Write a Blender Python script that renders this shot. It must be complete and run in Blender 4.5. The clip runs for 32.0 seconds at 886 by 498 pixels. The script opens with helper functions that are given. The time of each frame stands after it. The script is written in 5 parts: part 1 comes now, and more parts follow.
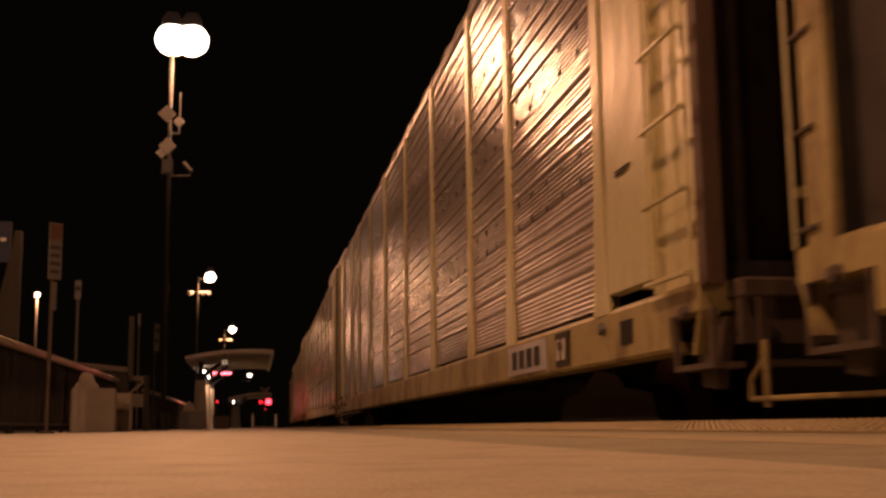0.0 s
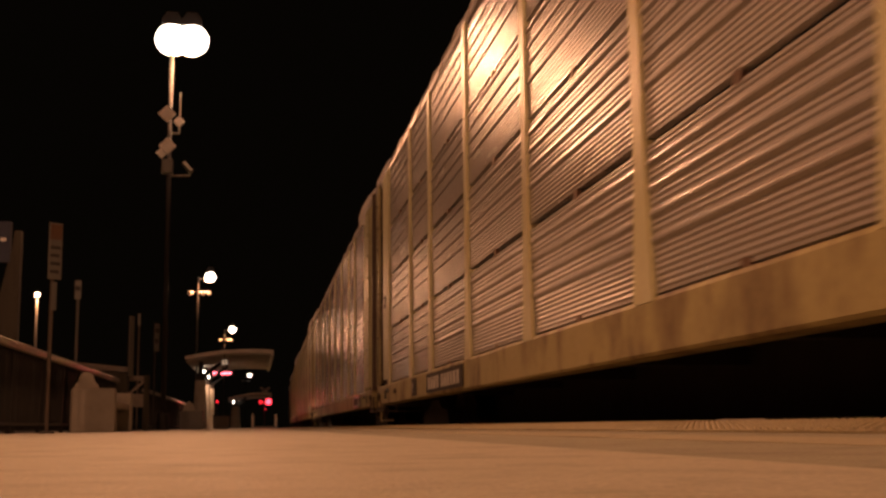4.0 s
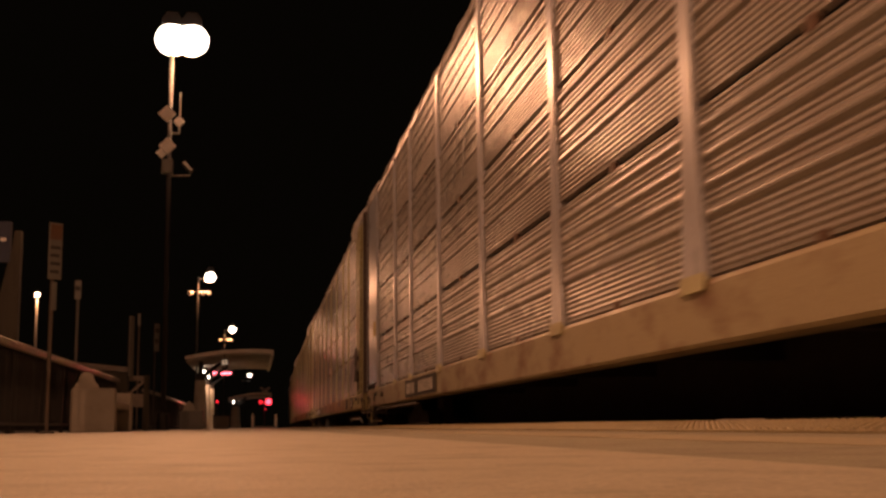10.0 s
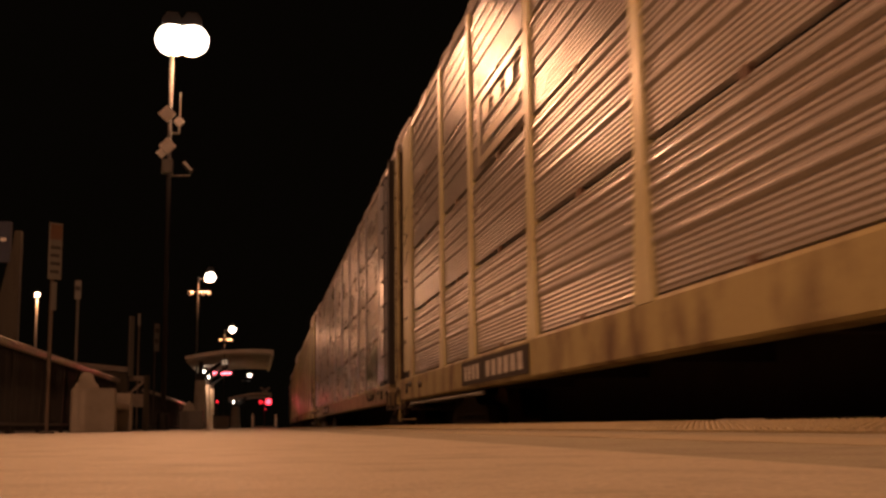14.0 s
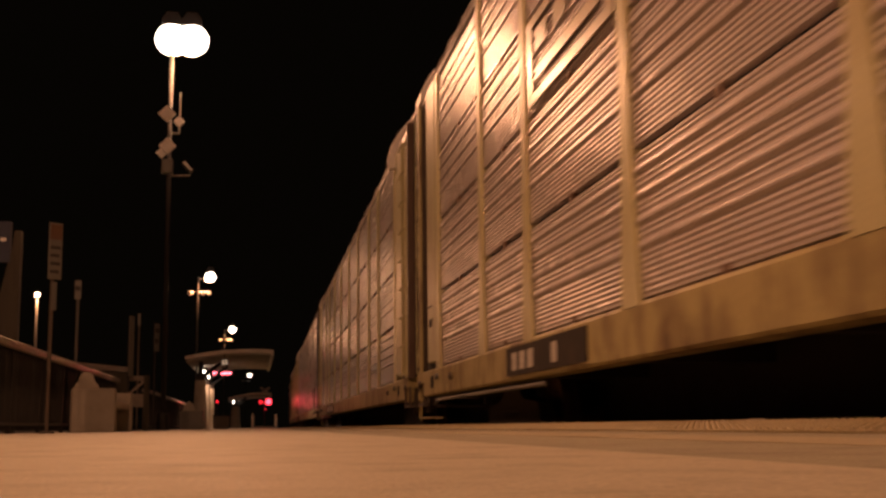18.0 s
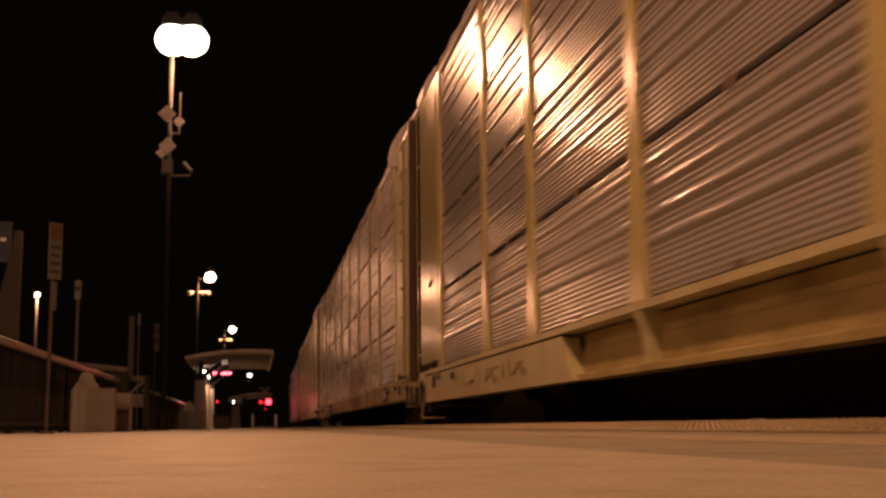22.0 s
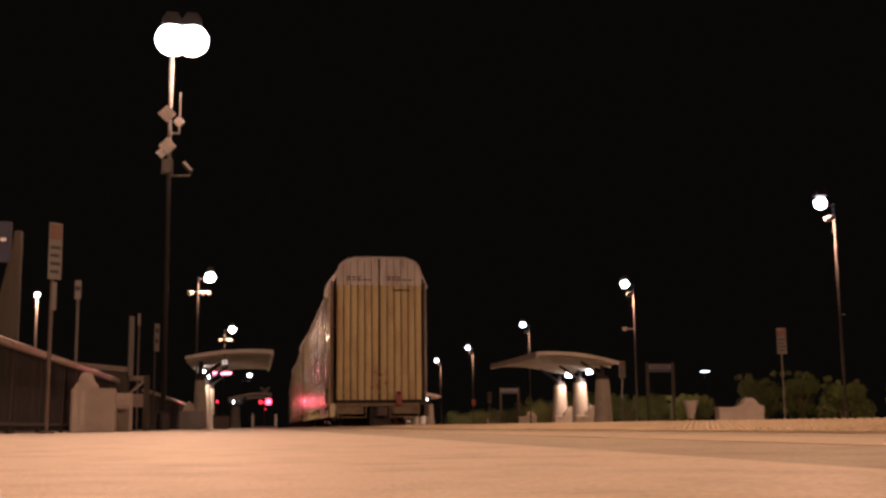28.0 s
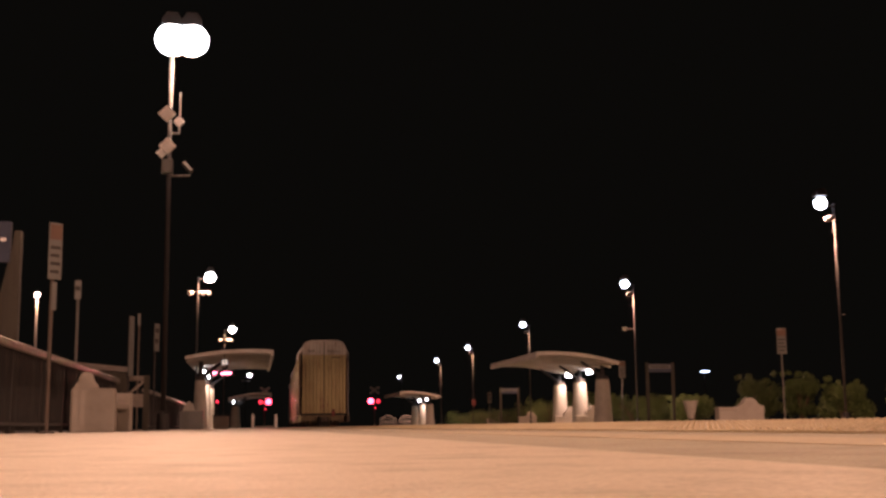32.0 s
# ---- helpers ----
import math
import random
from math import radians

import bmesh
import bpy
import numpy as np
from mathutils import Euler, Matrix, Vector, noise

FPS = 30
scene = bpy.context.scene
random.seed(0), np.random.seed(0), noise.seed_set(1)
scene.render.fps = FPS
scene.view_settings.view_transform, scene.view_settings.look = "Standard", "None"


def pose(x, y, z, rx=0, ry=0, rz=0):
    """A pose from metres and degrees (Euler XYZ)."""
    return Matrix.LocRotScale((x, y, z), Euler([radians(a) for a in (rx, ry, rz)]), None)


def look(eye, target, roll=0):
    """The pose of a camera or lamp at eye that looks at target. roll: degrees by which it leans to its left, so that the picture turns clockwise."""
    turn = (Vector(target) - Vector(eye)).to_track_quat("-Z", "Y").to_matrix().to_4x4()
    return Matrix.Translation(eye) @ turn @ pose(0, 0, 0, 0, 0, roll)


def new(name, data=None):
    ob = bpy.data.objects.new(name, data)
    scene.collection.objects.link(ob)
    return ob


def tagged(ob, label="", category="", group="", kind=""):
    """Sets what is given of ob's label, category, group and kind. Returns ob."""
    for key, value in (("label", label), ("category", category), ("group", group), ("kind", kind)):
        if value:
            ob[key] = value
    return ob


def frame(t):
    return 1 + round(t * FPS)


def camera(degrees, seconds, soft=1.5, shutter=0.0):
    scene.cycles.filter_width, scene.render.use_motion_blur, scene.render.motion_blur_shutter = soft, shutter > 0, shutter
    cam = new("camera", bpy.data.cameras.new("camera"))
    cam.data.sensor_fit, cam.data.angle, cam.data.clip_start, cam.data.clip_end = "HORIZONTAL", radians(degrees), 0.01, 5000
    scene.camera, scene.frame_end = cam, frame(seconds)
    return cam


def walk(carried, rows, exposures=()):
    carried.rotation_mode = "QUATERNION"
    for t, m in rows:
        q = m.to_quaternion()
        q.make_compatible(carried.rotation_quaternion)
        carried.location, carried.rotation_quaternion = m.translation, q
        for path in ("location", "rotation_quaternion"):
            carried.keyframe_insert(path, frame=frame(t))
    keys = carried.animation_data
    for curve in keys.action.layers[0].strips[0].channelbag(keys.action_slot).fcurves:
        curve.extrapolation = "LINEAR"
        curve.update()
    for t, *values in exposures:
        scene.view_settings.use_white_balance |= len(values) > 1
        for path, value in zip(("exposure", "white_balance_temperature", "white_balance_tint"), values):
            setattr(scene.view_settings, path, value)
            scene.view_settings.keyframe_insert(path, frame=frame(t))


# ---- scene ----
# The eye rests on the platform; the track runs along +y and bends gently to the right.
YAW, PITCH, ROLL = 9.246, 8.615, -0.634
EYE = Vector((0.0, 0.0, 0.05))
cam = camera(41.65, 32.0, soft=2.7, shutter=0.6)
AIM = EYE + Vector((math.sin(radians(YAW)) * math.cos(radians(PITCH)), math.cos(radians(YAW)) * math.cos(radians(PITCH)), math.sin(radians(PITCH))))
walk(cam, [(0.0, look(EYE, AIM, ROLL)), (32.0, look(EYE, AIM, ROLL))],
     exposures=[(0.0, 0.09, 6500, 10), (24.4, 0.09, 6500, 10), (26.2, 0.58, 5900, 2), (28.0, 1.05, 4940, 4), (32.0, 1.25, 4820, 5)])

# ---- world and lamps ----
world = bpy.data.worlds.new("night")
scene.world = world
world.use_nodes = True
world.node_tree.nodes["Background"].inputs["Color"].default_value = (0.60, 0.42, 0.26, 1)
world.node_tree.nodes["Background"].inputs["Strength"].default_value = 0.0026
SODIUM = (1.0, 0.434, 0.212)


def cutoff(x, y, z, watts, aim, cone, blend, colour=SODIUM, size=0.25):
    """A lamp whose housing keeps its light within a cone."""
    d = bpy.data.lights.new("lamp_light", "SPOT")
    d.energy, d.color, d.shadow_soft_size, d.spot_size, d.spot_blend = watts, colour, size, radians(cone), blend
    ob = new("lamp_light", d)
    ob.matrix_basis = look((x, y, z), aim)
    return ob


def lamp(x, y, z, watts, colour=SODIUM, size=0.25):
    d = bpy.data.lights.new("lamp_light", "POINT")
    d.energy, d.color, d.shadow_soft_size = watts, colour, size
    ob = new("lamp_light", d)
    ob.location = (x, y, z)
    return ob


# pole lamps: near platform, then far platform (x of the pole, y)
TALL = 1.57
NEAR_POLES = [(-2.07, -42.0), (-2.07, -19.5), (-2.07, 3.5), (-2.07, 27.95), (-2.23, 46.9), (-1.79, 72.3), (-0.95, 136.0)]
# far poles at negative y are unseen, added to light the last car's end
FAR_POLES = [(15.6, -28.0), (15.65, -9.0), (15.75, 10.5), (15.84, 29.7), (16.21, 48.3), (16.45, 68.9), (16.85, 89.7), (17.15, 107.5), (18.0, 143.0)]
for px, py in NEAR_POLES[:6]:
    if py < 0:
        cutoff(px + 0.3, py, 8.85, 1800.0, (px + 1.4, py + 0.4, 0.0), 168, 0.3)
    elif py < 5:
        lamp(px + 0.3, py, 8.85, 1750.0)
    else:
        # optics that throw most of the light back along the platform
        near = py < 30
        lx, lz = px + (0.3 if near else 0.2), 8.85 if near else 5.6
        cutoff(lx, py - 0.4, lz, 1900.0 if near else 150.0, (lx + 3.4, py - 25.6, 0.6), 76, 0.9)
        cutoff(lx, py + 0.4, lz, 100.0 if near else 600.0, (lx + 3.0, py + 25.0, 1.2), 76 if near else 44, 0.9)
        lamp(lx, py, lz, 420.0 if near else 160.0)
# lamp of the car park, beside the platform
LOT_POLE = (-11.2, 7.0)
lamp(LOT_POLE[0] + 0.5, LOT_POLE[1], 9.0, 1100.0)
for px, py in FAR_POLES[:8]:
    if py < 0:
        lamp(px - 0.4, py, 5.6, 1700.0)
    else:
        cutoff(px - 0.4, py, 5.7, 1000.0, (px - 1.2, py, 0.0), 172 if py < 40 else 153, 0.2)

# ---- materials ----


def material(name, base, rough=0.6, metal=0.0, spots=None, spot_amount=0.5, scale=3.0, grain=60.0, bump=0.15, stretch=(1, 1, 1), vary=0.12, spec=0.5, speck=0.5, warp=0.0):
    """Base colour with fine grain, larger stains in the colour spots, a little relief and variation by piece."""
    m = bpy.data.materials.new(name)
    m.use_nodes = True
    nt = m.node_tree
    b = nt.nodes["Principled BSDF"]
    b.inputs["Metallic"].default_value = metal
    b.inputs["Specular IOR Level"].default_value = spec
    tc = nt.nodes.new("ShaderNodeTexCoord")
    mp = nt.nodes.new("ShaderNodeMapping")
    mp.inputs["Scale"].default_value = stretch
    nt.links.new(tc.outputs["Object"], mp.inputs["Vector"])
    oi = nt.nodes.new("ShaderNodeObjectInfo")
    shift = nt.nodes.new("ShaderNodeVectorMath")
    shift.operation = "MULTIPLY_ADD"
    rnd = nt.nodes.new("ShaderNodeCombineXYZ")
    for i in range(3):
        nt.links.new(oi.outputs["Random"], rnd.inputs[i])
    shift.inputs[1].default_value = (37, 53, 71)
    nt.links.new(rnd.outputs[0], shift.inputs[0])
    nt.links.new(mp.outputs[0], shift.inputs[2])
    big = nt.nodes.new("ShaderNodeTexNoise")
    big.inputs["Scale"].default_value, big.inputs["Detail"].default_value, big.inputs["Roughness"].default_value = scale, 6, 0.65
    fine = nt.nodes.new("ShaderNodeTexNoise")
    fine.inputs["Scale"].default_value, fine.inputs["Detail"].default_value = grain, 3
    for n in (big, fine):
        nt.links.new(shift.outputs[0], n.inputs["Vector"])
    ramp = nt.nodes.new("ShaderNodeValToRGB")
    ramp.color_ramp.elements[0].position, ramp.color_ramp.elements[1].position = 0.47, 0.68
    nt.links.new(big.outputs["Fac"], ramp.inputs["Fac"])
    amt = nt.nodes.new("ShaderNodeMath")
    amt.operation = "MULTIPLY"
    amt.inputs[1].default_value = spot_amount
    nt.links.new(ramp.outputs["Color"], amt.inputs[0])
    mix = nt.nodes.new("ShaderNodeMix")
    mix.data_type = "RGBA"
    sp = spots or tuple(c * 0.55 for c in base)
    mix.inputs["A"].default_value, mix.inputs["B"].default_value = (*base, 1), (*sp, 1)
    nt.links.new(amt.outputs[0], mix.inputs["Factor"])
    tone = nt.nodes.new("ShaderNodeMath")
    tone.operation = "MULTIPLY_ADD"
    tone.inputs[1].default_value, tone.inputs[2].default_value = vary, 1 - vary * 0.5
    nt.links.new(oi.outputs["Random"], tone.inputs[0])
    tone2 = nt.nodes.new("ShaderNodeMath")
    tone2.operation = "MULTIPLY_ADD"
    tone2.inputs[1].default_value, tone2.inputs[2].default_value = speck, 1 - speck / 2
    nt.links.new(fine.outputs["Fac"], tone2.inputs[0])
    tone3 = nt.nodes.new("ShaderNodeMath")
    tone3.operation = "MULTIPLY"
    nt.links.new(tone.outputs[0], tone3.inputs[0])
    nt.links.new(tone2.outputs[0], tone3.inputs[1])
    mul = nt.nodes.new("ShaderNodeMix")
    mul.data_type, mul.blend_type = "RGBA", "MULTIPLY"
    mul.inputs["Factor"].default_value = 1
    nt.links.new(mix.outputs["Result"], mul.inputs["A"])
    nt.links.new(tone3.outputs[0], mul.inputs["B"])
    nt.links.new(mul.outputs["Result"], b.inputs["Base Color"])
    ro = nt.nodes.new("ShaderNodeMath")
    ro.operation = "MULTIPLY_ADD"
    ro.inputs[1].default_value, ro.inputs[2].default_value = 0.25, rough - 0.12
    nt.links.new(big.outputs["Fac"], ro.inputs[0])
    nt.links.new(ro.outputs[0], b.inputs["Roughness"])
    if bump:
        bm_ = nt.nodes.new("ShaderNodeBump")
        bm_.inputs["Strength"].default_value, bm_.inputs["Distance"].default_value = bump, 0.01
        nt.links.new(fine.outputs["Fac"], bm_.inputs["Height"])
        nt.links.new(bm_.outputs[0], b.inputs["Normal"])
        if warp:
            # sheet that has been dented and bowed
            dent = nt.nodes.new("ShaderNodeTexNoise")
            dent.inputs["Scale"].default_value, dent.inputs["Detail"].default_value = 5.0, 2
            nt.links.new(shift.outputs[0], dent.inputs["Vector"])
            bow = nt.nodes.new("ShaderNodeBump")
            bow.inputs["Strength"].default_value, bow.inputs["Distance"].default_value = 1.0, warp
            nt.links.new(dent.outputs["Fac"], bow.inputs["Height"])
            nt.links.new(bow.outputs[0], bm_.inputs["Normal"])
    return m


def glow(name, colour, strength):
    m = bpy.data.materials.new(name)
    m.use_nodes = True
    b = m.node_tree.nodes["Principled BSDF"]
    b.inputs["Base Color"].default_value = (*[min(c, 0.8) for c in colour], 1)
    b.inputs["Emission Color"].default_value = (*colour, 1)
    b.inputs["Emission Strength"].default_value = strength
    return m


CONCRETE = material("broomed concrete", (0.485, 0.45, 0.34), 0.6, spots=(0.27, 0.25, 0.18), spot_amount=0.5, scale=5, grain=160, bump=0.45, vary=0.0, spec=0.5, speck=1.1)
# Platform edge: concrete in a darker tone than the platform.
CONCRETE_EDGE = material("darker concrete", (0.34, 0.32, 0.235), 0.7, spots=(0.21, 0.195, 0.14), spot_amount=0.5, scale=5, grain=160, bump=0.45, vary=0.0, spec=0.3, speck=1.1)
PAVING = material("tinted concrete band", (0.40, 0.355, 0.235), 0.75, spots=(0.30, 0.26, 0.17), scale=1.5, grain=80, vary=0.05)
TACTILE = material("yellow tactile tile", (0.36, 0.30, 0.16), 0.55, spots=(0.24, 0.19, 0.11), scale=2.0, grain=70, vary=0.15)
ASPHALT = material("asphalt", (0.05, 0.048, 0.045), 0.85, spots=(0.03, 0.03, 0.03), scale=0.5, grain=40, bump=0.5)
BALLAST = material("ballast stone", (0.16, 0.14, 0.12), 0.9, spots=(0.06, 0.05, 0.045), scale=2, grain=25, bump=1.0)
RUST = material("rusty rail steel", (0.16, 0.09, 0.05), 0.6, 0.5, spots=(0.07, 0.04, 0.03), scale=4)
GALV = material("galvanised steel panel", (0.395, 0.375, 0.35), 0.23, 0.05, spec=0.3, warp=0.004, spots=(0.30, 0.25, 0.21), spot_amount=0.55, scale=1.3, grain=120, bump=0.08, stretch=(1, 0.35, 2.0), vary=0.22)
GALV_DULL = material("dulled steel panel", (0.335, 0.315, 0.285), 0.28, 0.05, spec=0.22, warp=0.004, spots=(0.20, 0.155, 0.125), spot_amount=0.6, scale=1.3, grain=120, bump=0.08, stretch=(1, 0.35, 2.0), vary=0.2)
GALV_OLIVE = material("steel panel misted with olive spray paint", (0.25, 0.235, 0.16), 0.25, 0.25, warp=0.005, spots=(0.14, 0.125, 0.085), spot_amount=0.8, scale=2.0, grain=120, bump=0.08, stretch=(1, 0.8, 1.2), vary=0.1)
GALV_PALE = material("pale steel panel", (0.52, 0.475, 0.465), 0.26, 0.05, spec=0.3, warp=0.004, spots=(0.36, 0.29, 0.25), spot_amount=0.5, scale=1.3, grain=120, bump=0.08, stretch=(1, 0.35, 2.0), vary=0.15)
FADED_YELLOW = material("faded yellow emblem paint", (0.46, 0.41, 0.27), 0.3, spec=0.3, spots=(0.36, 0.32, 0.26), spot_amount=0.7, scale=4, bump=0.05)
GALV_NEW = material("clean galvanised steel panel", (0.455, 0.455, 0.455), 0.15, 0.12, spec=0.42, warp=0.005, spots=(0.27, 0.23, 0.19), spot_amount=0.45, scale=1.3, grain=120, bump=0.06, stretch=(1, 0.35, 2.0), vary=0.22)
GALV_PINK = material("steel panel washed with pink spray paint", (0.60, 0.46, 0.42), 0.4, 0.1, spots=(0.34, 0.31, 0.32), spot_amount=0.8, scale=2.2, grain=120, bump=0.08, stretch=(1, 0.8, 1.2), vary=0.1)
GALV_OLD = material("weathered steel panel", (0.40, 0.37, 0.37), 0.17, 0.10, spec=0.3, warp=0.009, spots=(0.20, 0.15, 0.12), spot_amount=0.7, scale=1.6, grain=120, bump=0.08, stretch=(1, 0.4, 1.6), vary=0.2)
YELLOW = material("faded yellow car paint", (0.55, 0.525, 0.30), 0.40, spec=0.35, warp=0.008, spots=(0.30, 0.19, 0.09), spot_amount=0.4, scale=1.6, grain=60, bump=0.06, stretch=(1, 1, 0.6), vary=0.15)
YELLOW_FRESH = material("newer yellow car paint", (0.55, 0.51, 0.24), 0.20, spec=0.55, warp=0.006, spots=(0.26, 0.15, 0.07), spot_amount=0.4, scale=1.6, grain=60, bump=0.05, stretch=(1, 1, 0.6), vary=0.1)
HOOD_WHITE = material("streaked white door paint", (0.46, 0.43, 0.38), 0.5, spec=0.3, spots=(0.26, 0.21, 0.15), spot_amount=0.8, scale=1.6, grain=50, bump=0.08, stretch=(3, 3, 0.4), vary=0.15)
DOOR_YELLOW = material("dull yellow door paint", (0.40, 0.33, 0.145), 0.38, spec=0.3, spots=(0.22, 0.14, 0.07), spot_amount=0.6, scale=1.4, grain=50, bump=0.1, stretch=(1, 1, 0.4), vary=0.12)
YELLOW_DIRTY = material("rust-stained yellow paint", (0.39, 0.335, 0.155), 0.55, spec=0.25, spots=(0.11, 0.06, 0.035), spot_amount=0.9, scale=2.1, grain=50, bump=0.12, stretch=(1, 1.1, 0.55), vary=0.15)
SILL_RUST = material("worn pale yellow sill paint with rust blooms", (0.41, 0.355, 0.22), 0.5, spec=0.3, spots=(0.17, 0.075, 0.04), spot_amount=0.85, scale=1.5, grain=45, bump=0.12, stretch=(1, 0.8, 1.6), vary=0.1)
# Inset beam of car 5: shade below the top rail darkens this colour.
OLIVE_SHADE = material("dirty olive-yellow beam paint with rail shade", (0.40, 0.335, 0.145), 0.6, spec=0.25, spots=(0.15, 0.10, 0.045), spot_amount=0.8, scale=1.6, grain=45, bump=0.12, stretch=(1, 0.6, 1.6), vary=0.1)
YELLOW_GRIMY = material("grimy yellow steel", (0.16, 0.125, 0.065), 0.7, spots=(0.07, 0.05, 0.035), spot_amount=0.9, scale=4, grain=40, bump=0.2)
WHITE_POST = material("grey-white car paint", (0.45, 0.465, 0.51), 0.30, spec=0.45, spots=(0.30, 0.25, 0.2), spot_amount=0.4, scale=1.8, grain=60, bump=0.05, vary=0.1)
LETTER_WHITE = material("worn white stencil paint", (0.60, 0.58, 0.54), 0.6, spots=(0.3, 0.26, 0.22), spot_amount=0.6, scale=9, bump=0)
WHITE = material("dull white paint", (0.80, 0.77, 0.74), 0.5, spots=(0.45, 0.4, 0.33), scale=2.5, bump=0.05)
PLATE = material("dark lettering plate", (0.03, 0.025, 0.021), 0.7, spots=(0.09, 0.07, 0.05), scale=4, bump=0.05, spec=0.2)
CAP_WHITE = material("glossy white corner paint", (0.78, 0.76, 0.73), 0.3, spots=(0.5, 0.45, 0.4), scale=3, bump=0.03)
PLACARD = material("yellow placard face", (0.60, 0.48, 0.18), 0.6, bump=0, spec=0.2)
BLUE_GREY = material("blue-grey corner paint", (0.07, 0.077, 0.095), 0.6, spots=(0.1, 0.1, 0.1), scale=3, bump=0.05)
BLACK = material("black paint", (0.025, 0.023, 0.022), 0.85, spots=(0.05, 0.04, 0.03), scale=4, bump=0.05, spec=0.15)
DARK = material("grimy underframe steel", (0.085, 0.068, 0.055), 0.75, 0.1, spots=(0.10, 0.06, 0.035), scale=3, bump=0.3)
# Car interior; also painted shade for corner recesses and door gaps.
DECK_SHADE = material("dark car interior and painted shade", (0.04, 0.035, 0.03), 0.85, bump=0.1)
EDGE_RUST = material("rust-brown corner paint", (0.085, 0.052, 0.032), 0.65, spots=(0.07, 0.04, 0.03), spot_amount=0.8, scale=3, bump=0.1)
# Doors in the gaps: shade put into the colour; far sill shares it.
SHADED_BROWN = material("soot-brown end door", (0.075, 0.055, 0.036), 0.75, spots=(0.04, 0.03, 0.022), spot_amount=0.8, scale=3, bump=0.15)
ROOF = material("dull roof sheet", (0.42, 0.40, 0.38), 0.5, 0.4, spots=(0.2, 0.16, 0.13), scale=1.2)
STUCCO = material("cream stucco", (0.33, 0.30, 0.255), 0.85, spots=(0.24, 0.21, 0.17), spot_amount=0.5, scale=3, grain=140, bump=0.45, vary=0.05)
POLE = material("dark bronze pole paint", (0.012, 0.010, 0.009), 0.6, 0.1, spots=(0.04, 0.03, 0.03), scale=4, bump=0.05)
STEEL = material("grey galvanised pole", (0.12, 0.117, 0.108), 0.5, 0.4, spots=(0.15, 0.14, 0.12), scale=6, bump=0.05)
FENCE = material("black fence paint", (0.014, 0.013, 0.012), 0.75, spots=(0.05, 0.035, 0.03), scale=6, bump=0.05)
RAILTOP = material("weathered timber rail", (0.15, 0.125, 0.10), 0.36, spots=(0.08, 0.065, 0.05), scale=3, stretch=(4, 0.6, 4), bump=0.2)
WOOD = material("brown stained timber", (0.038, 0.033, 0.022), 0.8, spots=(0.025, 0.02, 0.014), scale=3, stretch=(4, 4, 0.5), bump=0.25)
SIGN_WHITE = material("weathered white sign face", (0.125, 0.125, 0.115), 0.5, spots=(0.10, 0.098, 0.09), spot_amount=0.3, bump=0)
SIGN_RED = material("orange-red sign band", (0.11, 0.06, 0.035), 0.5, bump=0)
SIGN_BLUE = material("dark blue sign face", (0.018, 0.026, 0.055), 0.65, bump=0)
INK = material("sign lettering", (0.05, 0.045, 0.04), 0.85, bump=0, spec=0.15)
CANOPY = material("cream canopy metal", (0.48, 0.45, 0.40), 0.5, 0.1, spots=(0.32, 0.28, 0.23), scale=1.5, bump=0.04)
LEAF = material("shrub leaf", (0.085, 0.115, 0.022), 0.5, spots=(0.045, 0.065, 0.015), scale=3, vary=0.4, bump=0)
BARK = material("shrub bark", (0.12, 0.08, 0.05), 0.85, bump=0.4)
PINK = material("faded pink spray paint", (0.45, 0.24, 0.20), 0.9, spec=0.1, spots=(0.5, 0.42, 0.36), scale=3, bump=0)
SPRAY_BLUE = material("dull blue spray paint", (0.15, 0.14, 0.19), 0.9, spec=0.1, spots=(0.2, 0.18, 0.2), scale=3, bump=0)
MARK_RED = material("dark red paint", (0.24, 0.06, 0.05), 0.6, spots=(0.15, 0.05, 0.04), scale=6, bump=0)
GREEN = material("dark green spray paint", (0.15, 0.17, 0.11), 0.9, spec=0.1, spots=(0.3, 0.3, 0.25), scale=3, bump=0)
REDINK = material("faded red spray paint", (0.30, 0.22, 0.20), 0.9, spec=0.1, spots=(0.3, 0.15, 0.12), scale=3, bump=0)
GLOW_POLE = glow("sodium lamp lens", (1.0, 0.80, 0.62), 7.0)
GLOW_FAR = glow("far lamp lens", (1.0, 0.84, 0.74), 6.0)
GLOW_SHELTER = glow("shelter lamp lens", (1.0, 0.84, 0.68), 9.0)
GLOW_FACE = glow("lit sign face", (1.0, 0.72, 0.5), 0.35)
GLOW_WHITE = glow("white lamp lens", (0.95, 0.9, 0.95), 3.0)
GLOW_RED = glow("red signal lens", (1.0, 0.03, 0.05), 9.0)
GLOW_DIM = glow("fading red signal lens", (1.0, 0.02, 0.035), 1.3)
GLOW_LED = glow("red display dots", (1.0, 0.12, 0.16), 9.0)

# ---- mesh helpers ----


def box(bm, x0, x1, y0, y1, z0, z1, bevel=0.0):
    m = Matrix.LocRotScale(((x0 + x1) / 2, (y0 + y1) / 2, (z0 + z1) / 2), None, (abs(x1 - x0), abs(y1 - y0), abs(z1 - z0)))
    r = bmesh.ops.create_cube(bm, size=1, matrix=m)
    if bevel:
        es = {e for v in r["verts"] for e in v.link_edges}
        bmesh.ops.bevel(bm, geom=list(es), offset=bevel, segments=1, affect="EDGES")
    return bm


def tube(bm, a, b, r0, r1=None, n=10):
    a, b = Vector(a), Vector(b)
    d = b - a
    m = Matrix.Translation((a + b) / 2) @ d.to_track_quat("Z", "Y").to_matrix().to_4x4()
    bmesh.ops.create_cone(bm, cap_ends=True, segments=n, radius1=r0, radius2=r0 if r1 is None else r1, depth=d.length, matrix=m)
    return bm


